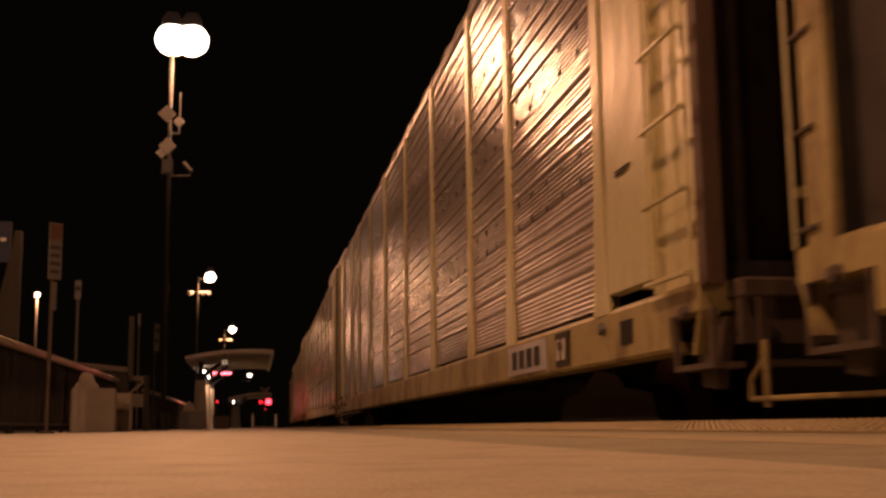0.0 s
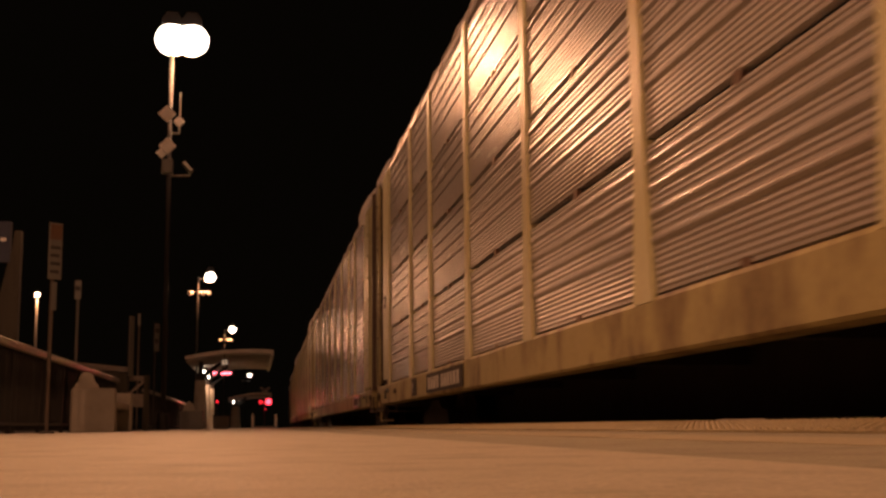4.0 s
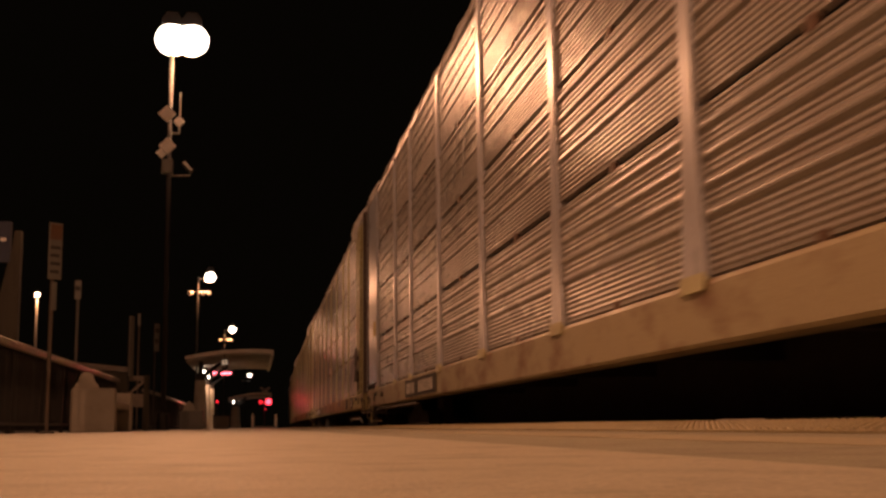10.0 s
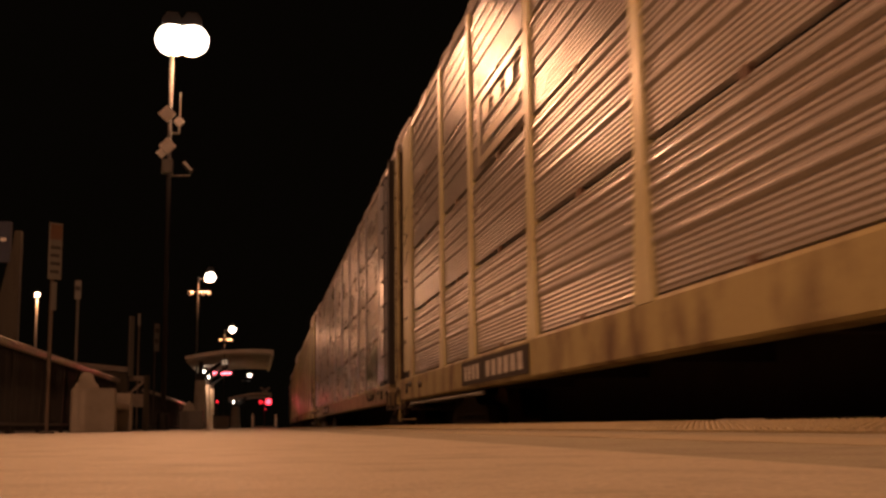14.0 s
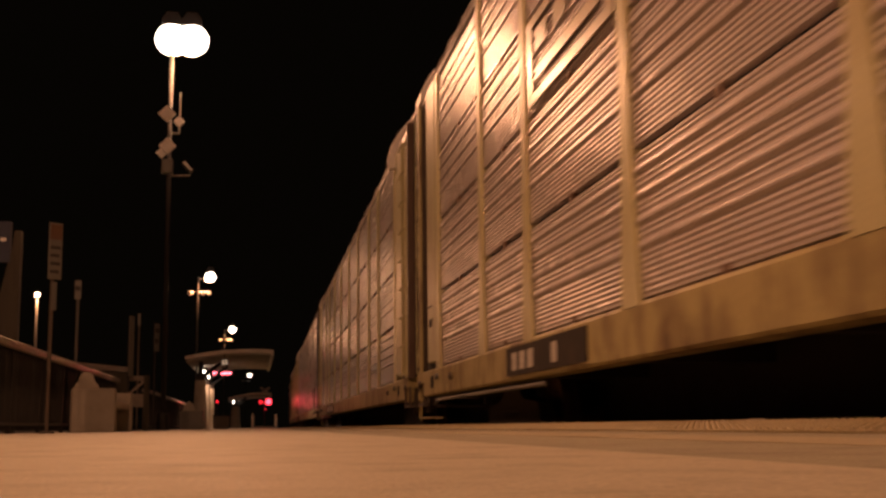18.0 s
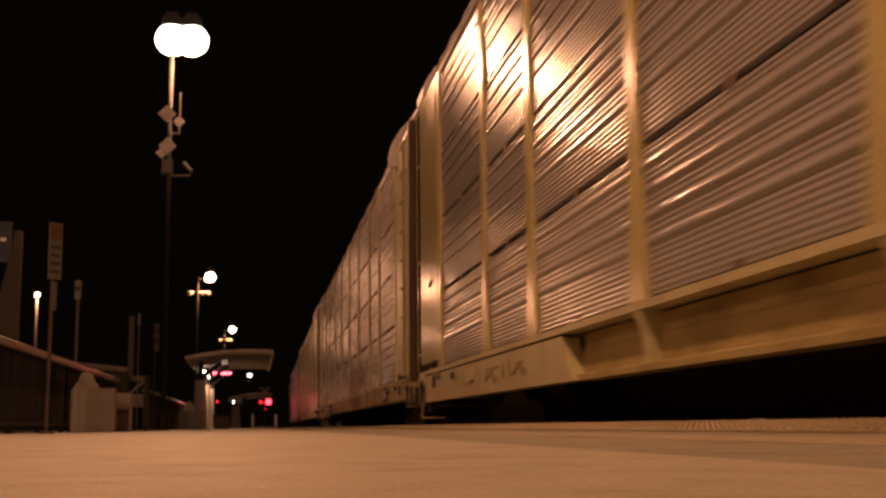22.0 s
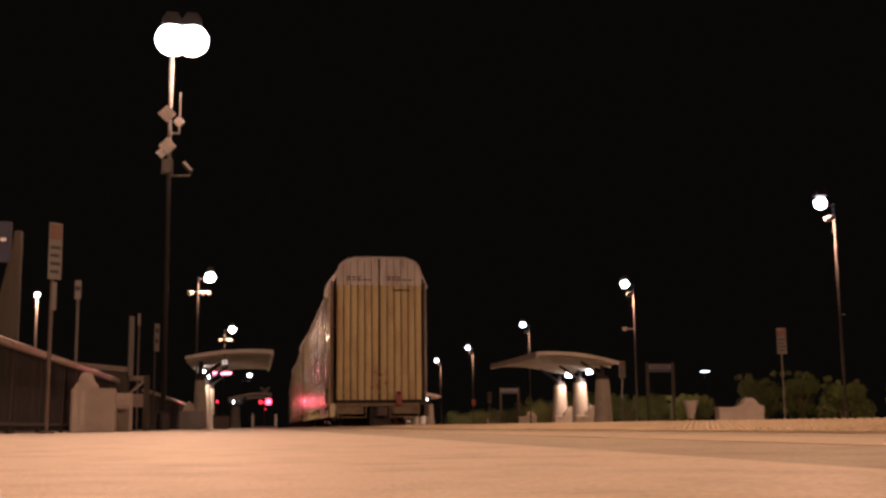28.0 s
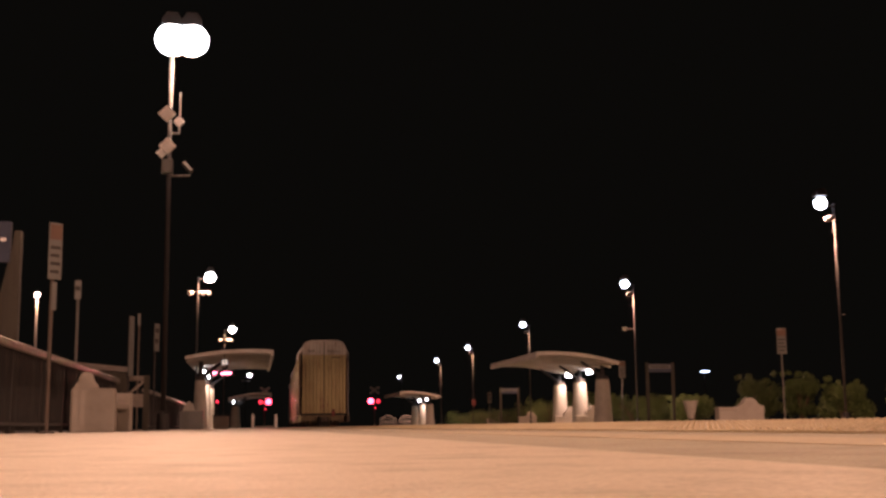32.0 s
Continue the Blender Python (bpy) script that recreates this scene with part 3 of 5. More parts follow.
def autorack(k, label, panels, posts, ends, sill_mat, gaps=True, pocket=False, painted=()):
    """One covered car carrier; its origin lies on the rails under its middle, it runs towards +y."""
    car = thing("autorack_car", pose(0, 0, 0), label, "railcar", "cars of the train")
    part("roof", shared("roof", make_roof, ROOF), ROOF, car)
    part("deck", shared("deck", make_deck, DECK_SHADE), DECK_SHADE, car)
    part("far_side", shared("far_side", make_far_side, GALV), GALV, car)
    part("side_sill", shared("far_sill", make_far_sill, SHADED_BROWN), SHADED_BROWN, car)
    for c in POSTS:
        part("post", shared("far_post", make_far_post, posts), posts, car, at=(0, HALF - c, 0))
    for s in (-1, 1):
        part("corner_plate", shared("far_corner", make_far_corner, SHADED_BROWN), SHADED_BROWN, car, at=(0, s * (HALF - 0.53), 0))
    part("side_sill", shared("pocket_sill" if pocket else "side_sill", make_pocket_sill if pocket else make_sill, sill_mat), sill_mat, car)
    if pocket:
        part("inset_beam", shared("inset_beam", make_inset_beam, OLIVE_SHADE), OLIVE_SHADE, car, "dirty olive-yellow stepped beam, darkened as under its rail")
        for c in POSTS:
            if 8 < c < 20:
                part("gusset", shared("gusset", make_gusset, sill_mat), sill_mat, car, at=(0, HALF - c, 0))
    tiers = TIERS if gaps else [(1.085, 2.012), (2.015, 2.932), (2.935, 3.812), (3.815, 4.74)]
    for a, b in zip(POSTS, POSTS[1:]):
        for z0, z1 in tiers:
            w = b - a - 0.02
            skin = panels if (a, z0) not in painted else GALV_OLIVE if k == 2 else GALV_PINK
            part("side_panel", panel_mesh(w, z1 - z0, skin), skin, car, "ribbed panel washed with spray paint" if skin is not panels else "", at=(-1.568, HALF - b + 0.01, z0))
    for c in POSTS:
        post = part("post", shared("post", make_post, posts), posts, car, at=(0, HALF - c, 0))
        if k == 2:
            part("foot", shared("foot", make_foot, YELLOW), YELLOW, post, "small yellow foot plate")
    for s in (1, -1):
        for nm, mk in (("end_panel", (make_broad_panel if k in (2, 5) else make_end_panel) if s > 0 else make_rear_broad if k == 2 else make_rear_panel), ("corner_post", make_corner if s > 0 else make_rear_corner), ("corner_recess", make_front_recess if s > 0 else make_rear_recess), ("corner_cap", make_corner_cap if s > 0 else make_rear_cap)):
            if (nm == "corner_post" and s > 0 and k in (2, 5)) or (nm == "corner_cap" and s < 0 and k == 2):
                continue
            def made(bm, mk=mk, s=s):
                mk(bm)
                if s < 0:
                    bmesh.ops.scale(bm, vec=(1, -1, 1), verts=bm.verts[:])
                    bmesh.ops.reverse_faces(bm, faces=bm.faces[:])
            # leading recess and car 2's rear strip are coloured dark as shade
            skin = {"corner_cap": CAP_WHITE, "corner_recess": DECK_SHADE if s > 0 else BLUE_GREY if k == 2 else ends, "corner_post": DECK_SHADE if k == 2 else YELLOW_DIRTY if s > 0 and k < 5 else ends if s > 0 else EDGE_RUST, "end_panel": YELLOW_DIRTY if k == 1 and s < 0 else ends}.get(nm, ends)
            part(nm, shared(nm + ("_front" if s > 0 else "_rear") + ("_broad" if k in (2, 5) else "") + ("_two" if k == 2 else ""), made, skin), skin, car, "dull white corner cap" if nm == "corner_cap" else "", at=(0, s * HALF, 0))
        if s > 0:
            ladder = part("ladder", shared("ladder_rail", make_ladder_rail, ends), ends, car, at=(0, HALF - 0.014, 0))
            for i in range(9):
                part("rung", shared("short_rung", make_short_rung, DARK), DARK, ladder, at=(0, 0, 1.12 + i * 0.42))
        else:
            steel = BLUE_GREY if k == 2 else ends
            ladder = part("ladder", shared("ladder_rail", make_ladder_rail, steel), steel, car, at=(0, -HALF + 0.24, 0))
            part("ladder_rail", shared("ladder_rail", make_ladder_rail, steel), steel, ladder, at=(0, 0.56, 0))
            for i in range(9):
                part("rung", shared("rung", make_rung, steel), steel, ladder, at=(0, 0.60, 1.10 + i * 0.445))
        st = part("step", shared("step", make_step, DARK), DARK, car)
        st.location = (0, HALF if s > 0 else -HALF + 0.62, 0)
        low = YELLOW_GRIMY if k == 5 else DARK
        part("jacking_hole", shared("jacking_hole", make_jack_hole, BLACK), BLACK, car, at=(0, s * (HALF - 1.38), 0.885))
        for i, cc in enumerate((0.35, 1.85, 2.9)):
            part("bolt", shared("bolt", make_bolt, STEEL if i == 1 else DARK), DARK, car, at=(0, s * (HALF - cc), 0.90 + 0.04 * (i % 2)))
        part("sill_bracket", shared("sill_bracket", make_sill_bracket, DARK), DARK, car, at=(0, s * (HALF - 0.30), 0))
        end = new("car_end", shared("end_sill", make_end_sill, low))
        end.parent = car
        end.matrix_basis = Matrix.Identity(4) if s < 0 else TURN
        for i in range(12):
            x = (i - 5.5) * 0.2285 + (0.02 if i > 5 else -0.02)

            def leaf(bm, x=x, i=i):
                # a pressed leaf with folded edges
                lo, hi, y0 = x - 0.105, x + 0.105, -HALF + 0.45
                plan = [(lo, y0 + 0.05), (lo + 0.012, y0 + 0.02), (lo + 0.05, y0), (hi - 0.05, y0), (hi - 0.012, y0 + 0.02), (hi, y0 + 0.05)]
                a = [bm.verts.new((px_, py_, 1.17)) for px_, py_ in plan]
                b = [bm.verts.new((px_, py_, 4.86)) for px_, py_ in plan]
                for j in range(6):
                    bm.faces.new((a[j], a[(j + 1) % 6], b[(j + 1) % 6], b[j]))
                bm.faces.new(a)
                bm.faces.new(b)
                bmesh.ops.recalc_face_normals(bm, faces=bm.faces[:])
            def hood(bm, x=x):
                lo, hi = x - 0.105, x + 0.105
                def arch(v):
                    v = abs(v)
                    return 5.76 if v < 0.85 else 5.76 - 0.48 * (1 - math.sqrt(max(0, 1 - ((v - 0.85) / 0.525) ** 2)))
                top = [(hi + (lo - hi) * j / 4, arch(hi + (lo - hi) * j / 4)) for j in range(5)]
                slab(bm, [(lo, 4.864), (hi, 4.864)] + top, -HALF + 0.45, -HALF + 0.49)
            # between cars the doors carry the gap's shade as a dark colour
            skin = DOOR_YELLOW if k == 5 else SHADED_BROWN
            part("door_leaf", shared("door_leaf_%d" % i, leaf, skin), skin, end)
            part("door_hood", shared("door_hood_%d" % i, hood, HOOD_WHITE if k == 5 else SHADED_BROWN), HOOD_WHITE if k == 5 else SHADED_BROWN, end, "white upper door panel" if k == 5 else "")

        def back(bm):
            slab(bm, [(-1.40, 1.1), (1.40, 1.1), (1.40, 5.25), (1.2, 5.55), (0.8, 5.72), (-0.8, 5.72), (-1.2, 5.55), (-1.40, 5.25)], -HALF + 0.52, -HALF + 0.55)
        # near-black sheet: the shadow in the leaf gaps is its colour
        part("door_back", shared("door_back", back, DECK_SHADE), DECK_SHADE, end)
        for sx in (-1, 1):
            part("end_plate", shared("end_plate", make_end_plate, low), low, end, at=(-1.0 if sx < 0 else 0.80, 0, 0))
            part("grab_bar", shared("grab_bar", make_grab_bar, low), low, end, at=(-0.92 if sx < 0 else 0.74, 0, 0))
        part("threshold", shared("threshold", make_threshold, BLACK), BLACK, end)
        part("coupler", shared("coupler", make_coupler, DARK), DARK, end)
        hose = part("air_hose", shared("air_hose", make_hose, BLACK), BLACK, end)
        if k == 5 and s < 0:
            part("glad_hand", shared("glad_hand", make_glad_hand, STEEL), STEEL, end, "bare steel hose coupling")
            for i in range(13):
                x = (i - 6) * 0.2285
                for z in (1.42, 1.85):
                    part("hinge", shared("hinge", make_hinge, DOOR_YELLOW), DOOR_YELLOW, end, at=(x, 0, z))
            for x0 in (-1.05, 0.25):
                for z, n in ((5.11, 3), (5.02, 5)):
                    for i in range(n):
                        part("stencil_bar", box(B(), x0 + i * 0.17, x0 + i * 0.17 + 0.12, -HALF + 0.442, -HALF + 0.447, z, z + 0.045), INK, end)
            part("stencil_bar", box(B(), 0.45, 1.0, -HALF + 0.442, -HALF + 0.447, 4.68, 4.73), INK, end)
        truck = new("truck", shared("bolster", make_bolster, DARK))
        truck.parent = car
        truck.location = (0, s * (HALF - 3.7), 0)
        for sx in (-1, 1):
            part("side_frame", shared("side_frame", make_side_frame, DARK), DARK, truck, at=(sx * 1.0, 0, 0))
            for yy in (-0.22, 0.0, 0.22):
                part("spring", shared("spring", make_springs, DARK), DARK, truck, at=(sx * 1.0, yy, 0))
        for dy in (-0.88, 0.88):
            wh = part("wheelset", shared("wheelset", make_wheelset, RUST), RUST, truck, at=(0, dy, 0.42))
            WHEELS.append((k, wh, dy))
    part("uncoupling_lever", shared("uncoupling_lever", make_stirrup, YELLOW_DIRTY), YELLOW_DIRTY, car, "dirty yellow lever rod", at=(0, HALF, 0))
    if k not in (1, 5):
        pipe = STEEL if k in (3, 4) else DARK
        part("brake_pipe", shared("brake_pipe", make_pipe, pipe), pipe, car, "bare steel pipe" if k in (3, 4) else "grimy steel pipe", at=(0, HALF, 0))
    if k in (1, 5):
        part("brake_pipe", shared("short_pipe", make_short_pipe, STEEL), STEEL, car, "bare steel pipe", at=(0, -HALF + 5.6, -0.06))
    if gaps:
        for a, b in zip(POSTS, POSTS[1:]):
            for z in (1.07, 1.99, 2.91, 3.79):
                part("spacer", shared("spacer", make_tab, RUST), RUST, car, at=(0, HALF - (a + b) / 2, z))
    CARS.append((k, car))
    return car


def hand_brake(car, c, z):
    wheel = part("brake_wheel", shared("brake_wheel", make_brake_wheel, DARK), DARK, car, "dark hand brake wheel", at=(0, HALF - c, z))
    part("brake_box", shared("brake_box", make_brake_box, DARK), DARK, wheel)
    part("hub", shared("brake_hub", make_hub, DARK), DARK, wheel)
    for i in range(5):
        a = i * math.pi * 0.4
        part("spoke", tube(B(), (-1.645, 0.05 * math.cos(a), 0.05 * math.sin(a)), (-1.66, 0.2 * math.cos(a), 0.2 * math.sin(a)), 0.018, n=6), DARK, wheel)


def emblem(car, c0, c1, z0, z1):
    """The owner's painted square: a yellow frame with a few plain shapes in it."""
    def bar(a, b, lo, hi):
        part("emblem_bar", box(B(), -1.599, -1.594, HALF - b, HALF - a, lo, hi), FADED_YELLOW, car, "faded yellow painted emblem")
    bar(c0, c1, z1 - 0.08, z1)
    bar(c0, c1, z0, z0 + 0.08)
    bar(c0, c0 + 0.16, z0 + 0.08, z1 - 0.08)
    bar(c1 - 0.16, c1, z0 + 0.08, z1 - 0.08)
    w = (c1 - c0 - 0.6) / 3
    for i in range(3):
        a = c0 + 0.3 + i * w
        bar(a, a + w * 0.6, z0 + 0.42, z1 - 0.14)
    bar(c0 + 0.3, c1 - 0.3, z0 + 0.18, z0 + 0.28)


def sill_sign(car, c0, c1, mat, groups):
    """A lettering plate on the sill, with bars for its letters (c from the leading end)."""
    face = PLATE if mat is BLACK else mat
    plate = part("lettering_plate", box(B(), -1.612, -1.603, HALF - c1, HALF - c0, 0.755, 1.005), face, car)
    ink = LETTER_WHITE if mat is BLACK else INK
    for a, b, n in groups:
        w = (b - a) / n
        for i in range(n):
            y = HALF - a - i * w
            part("lettering_bar", box(B(), -1.618, -1.613, y - w * 0.62, y, 0.80, 0.955), ink, plate)


def stencil(car, c, z, w, h, mat, x=-1.605, rows=2):
    """Small lettering as bars."""
    for i in range(rows):
        zz = z - i * h * 1.6
        part("stencil_bar", box(B(), x - 0.004, x, HALF - c - w * (1 - 0.15 * (i % 2)), HALF - c, zz, zz + h), mat, car)


def scrawl(car, c0, c1, z0, z1, mat, n, seed, x=-1.597):
    """Spray-painted letters: fat bent strokes, open rings and hooks side by side."""
    rng = random.Random(seed)
    step = (c1 - c0) / n
    for i in range(n):
        bm = B()
        cy = HALF - c0 - step * (i + 0.5)
        cz = (z0 + z1) / 2 + rng.uniform(-0.06, 0.06)
        ry, rz = step * rng.uniform(0.42, 0.62), (z1 - z0) * rng.uniform(0.34, 0.5)
        start, span = rng.uniform(0, 6.28), rng.uniform(2.4, 5.2)
        w = rng.uniform(0.028, 0.05)
        lean = rng.uniform(-0.2, 0.3)
        inner, outer = [], []
        kind = rng.random()
        for q in range(15):
            f = q / 14
            fat = w * (0.55 + 0.45 * math.sin(math.pi * f))
            if kind < 0.45:
                a = start + span * f
                for row, d in ((inner, -fat), (outer, fat)):
                    yy, zz = (ry + d) * math.cos(a), (rz + d) * math.sin(a)
                    row.append((cy + yy + lean * zz, min(max(cz + zz, z0), z1)))
            else:
                # an upright that bends once or twice
                zz = (2 * f - 1) * rz
                yy = ry * 0.5 * math.sin(f * (4.5 if kind < 0.75 else 2.4) + start) + lean * zz
                inner.append((cy + yy - fat, cz + zz))
                outer.append((cy + yy + fat, cz + zz))
        slab(bm, inner + outer[::-1], x - 0.004, x, axis="x")
        part("paint_stroke", bm, mat, car, "spray-painted stroke")


def stroke(car, pts, w, mat, x=-1.603):
    """One broad brush stroke along points (c from the leading end, z)."""
    left, right = [], []
    for i, (c, z) in enumerate(pts):
        a, b = pts[max(i - 1, 0)], pts[min(i + 1, len(pts) - 1)]
        d = Vector((a[0] - b[0], b[1] - a[1])).normalized()
        left.append((HALF - c - d.y * w, z + d.x * w))
        right.append((HALF - c + d.y * w, z - d.x * w))
    part("paint_stroke", slab(B(), left + right[::-1], x - 0.004, x, axis="x"), mat, car, "broad spray-painted stroke")


for k in range(-4, 6):
    if k == 0:
        car = autorack(k, "autorack car with unbroken weathered steel panels and yellow posts", GALV_OLD, YELLOW, YELLOW, YELLOW_DIRTY, gaps=False)
        sill_sign(car, 22.9, 24.3, WHITE_POST, [(23.1, 24.2, 4)])
        stencil(car, 26.2, 1.9, 0.3, 0.014, INK)
        sill_sign(car, 24.6, 25.0, BLACK, [(24.65, 24.95, 2)])
        rng = random.Random(7)
        for a, b in zip(POSTS, POSTS[1:]):
            for z in (2.05, 2.25, 3.0, 3.2, 3.9):
                for i in range(int((b - a) / 0.5)):
                    y = HALF - a - 0.35 - i * 0.5
                    part("vent_hole", shared("vent_hole", lambda bm: tube(bm, (-1.58, 0, 0), (-1.569, 0, 0), 0.028, n=8), BLACK), BLACK, car, at=(0, y, z))
    elif k == 1:
        car = autorack(k, "autorack car with galvanised panels, yellow posts and pink graffiti", GALV, YELLOW, YELLOW, YELLOW_DIRTY, painted=((22.95, 1.070), (20.95, 1.070)))
        sill_sign(car, 6.45, 9.25, BLACK, [(6.65, 7.6, 4), (7.75, 9.1, 6)])
        sill_sign(car, 4.95, 5.45, BLACK, [(5.05, 5.1, 1)])
        stencil(car, 2.6, 1.75, 0.16, 0.06, SIGN_WHITE, x=-1.601, rows=4)
        scrawl(car, 22.6, 25.3, 1.15, 1.95, SPRAY_BLUE, 6, 3)
        scrawl(car, 21.4, 22.7, 1.12, 1.9, INK, 3, 5, x=-1.601)
        sill_sign(car, 22.3, 22.9, BLACK, [(22.4, 22.42, 1)])
        sill_sign(car, 24.2, 24.75, BLACK, [(24.3, 24.7, 2)])
        stencil(car, 19.1, 0.88, 0.95, 0.12, SIGN_WHITE, rows=1)
        hand_brake(car, 26.3, 1.85)
        scrawl(car, 1.15, 1.6, 2.35, 2.62, INK, 2, 2, x=-1.603)
    elif k == 2:
        car = autorack(k, "autorack car with grey-white posts, white end plates and a rust-brown sill", GALV_DULL, WHITE_POST, WHITE_POST, SILL_RUST, painted=((22.95, 1.070),))
        sill_sign(car, 6.2, 9.3, BLACK, [(6.4, 7.3, 4), (7.7, 9.1, 6)])
        part("placard", box(B(), -1.606, -1.602, HALF - 1.72, HALF - 1.2, 2.06, 2.34), PLACARD, car, "small yellow placard")
        scrawl(car, 23.1, 25.4, 1.2, 1.9, GREEN, 6, 8)
        scrawl(car, 23.2, 25.4, 1.25, 1.9, GREEN, 4, 9, x=-1.601)
        stroke(car, [(23.25, 1.0), (23.35, 0.93), (23.55, 0.87), (23.8, 0.85), (24.2, 0.85), (24.6, 0.86), (24.85, 0.90), (24.95, 0.98)], 0.028, INK)
        stroke(car, [(24.0, 0.99), (24.08, 0.93), (24.2, 0.90), (24.35, 0.93), (24.4, 0.99)], 0.025, GREEN, x=-1.608)
        scrawl(car, 9.9, 11.9, 3.0, 3.7, SIGN_WHITE, 3, 4)
    elif k == 3:
        car = autorack(k, "autorack car with galvanised panels, yellow posts and a yellow emblem", GALV, YELLOW, YELLOW, YELLOW_DIRTY)
        sill_sign(car, 6.2, 9.4, BLACK, [(6.4, 7.3, 4), (7.6, 9.3, 6)])
        stencil(car, 1.1, 1.6, 0.3, 0.02, INK, rows=2)
        stencil(car, 1.15, 1.95, 0.4, 0.014, INK, rows=2)
        for z, rise in ((2.42, 0.10), (2.55, -0.05), (2.78, 0.12), (3.1, 0.08), (3.28, -0.06), (3.5, 0.10)):
            stroke(car, [(1.14 + 0.03 * math.sin(z * 9), z), (1.30, z + rise * 0.2), (1.44, z + rise), (1.60 + 0.04 * math.sin(z * 7), z + rise * 1.3)], 0.009, INK)
        emblem(car, 7.25, 9.5, 2.98, 3.72)
    elif k == 4:
        car = autorack(k, "autorack car with yellow posts, a yellow emblem and dark red graffiti", GALV_PALE, YELLOW, YELLOW, YELLOW_DIRTY)
        sill_sign(car, 5.95, 8.55, BLACK, [(6.2, 7.1, 3), (7.6, 7.85, 1)])
        sill_sign(car, 23.9, 24.45, BLACK, [(24.0, 24.35, 3)])
        scrawl(car, 15.5, 20.0, 1.12, 1.75, REDINK, 16, 12)
        scrawl(car, 15.6, 19.9, 1.15, 1.65, PINK, 11, 14, x=-1.601)
        scrawl(car, 15.8, 19.2, 0.76, 1.0, REDINK, 10, 15, x=-1.606)
        stencil(car, 1.0, 1.86, 0.45, 0.02, INK, rows=1)
        stencil(car, 1.2, 1.6, 0.25, 0.1, PLATE, rows=1)
        emblem(car, 6.95, 9.35, 2.98, 3.72)
    elif k == 5:
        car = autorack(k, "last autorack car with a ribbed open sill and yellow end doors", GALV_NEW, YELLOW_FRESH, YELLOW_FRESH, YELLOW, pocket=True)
        stencil(car, 26.2, 2.3, 0.4, 0.015, INK)
        stencil(car, 1.0, 2.2, 0.35, 0.014, INK, rows=4)
        sill_sign(car, 24.4, 24.9, BLACK, [(24.5, 24.8, 2)])
        hand_brake(car, 26.3, 1.62)
        scrawl(car, 4.8, 6.6, 0.72, 0.88, YELLOW_DIRTY, 6, 41, x=-1.603)
        for c in (3.75, 23.1):
            part("sill_plate", slab(B(), [(HALF - c - 0.38, 0.80), (HALF - c - 0.04, 0.78), (HALF - c, 0.90), (HALF - c - 0.34, 0.93)], -1.62, -1.604, axis="x"), YELLOW, car, "pale plate bolted to the sill")
        marker = part("end_marker", box(B(), 0.48, 0.66, -HALF - 0.14, -HALF - 0.035, 0.98, 1.42, 0.02), MARK_RED, car, "dark red end-of-train marker box")
        part("marker_lens", tube(B(), (0.57, -HALF - 0.16, 1.36), (0.57, -HALF - 0.14, 1.36), 0.05, n=10), BLACK, marker)
        for x, z in ((-0.12, 2.05), (0.05, 1.98), (-0.05, 1.62), (0.22, 1.70), (-0.25, 1.55)):
            rng = random.Random(int(x * 100 + z * 1000))
            blob = [(x + 0.065 * rng.uniform(0.5, 1.1) * math.cos(a * 0.628), z + 0.05 * rng.uniform(0.4, 1.2) * math.sin(a * 0.628)) for a in range(10)]
            part("paint_mark", slab(B(), blob, -HALF + 0.438, -HALF + 0.444), MARK_RED, car, "small dark red paint mark")
    else:
        autorack(k, "autorack car with galvanised panels and yellow posts", GALV, YELLOW, YELLOW, YELLOW_DIRTY)


def car_pose(k, t):
    y = 4.590 - (k - 1) * PITCH_CAR + run(t) - HALF
    slope = BEND * y if y > 0 else 0.0
    return pose(TRACK_X + bend(y), y, RAIL_Z, 0, 0, -math.degrees(math.atan(slope)))

# ---- lamp poles ----


def head_mesh(bm, w, l):
    # shallow box luminaire with a slanted top
    slab(bm, [(-w / 2, 0), (w / 2, 0), (w / 2, 0.09), (w / 4, 0.2), (-w / 4, 0.2), (-w / 2, 0.09)], -l / 2, l / 2)


def bowl(bm, r):
    """A round glowing globe the size of a lamp's glare, open at its top."""
    bmesh.ops.create_uvsphere(bm, u_segments=20, v_segments=12, radius=r)
    bmesh.ops.delete(bm, geom=[v for v in bm.verts if v.co.z > r * 0.93], context="VERTS")
    bmesh.ops.scale(bm, vec=(1, 1, 0.95), verts=bm.verts[:])
    return bm


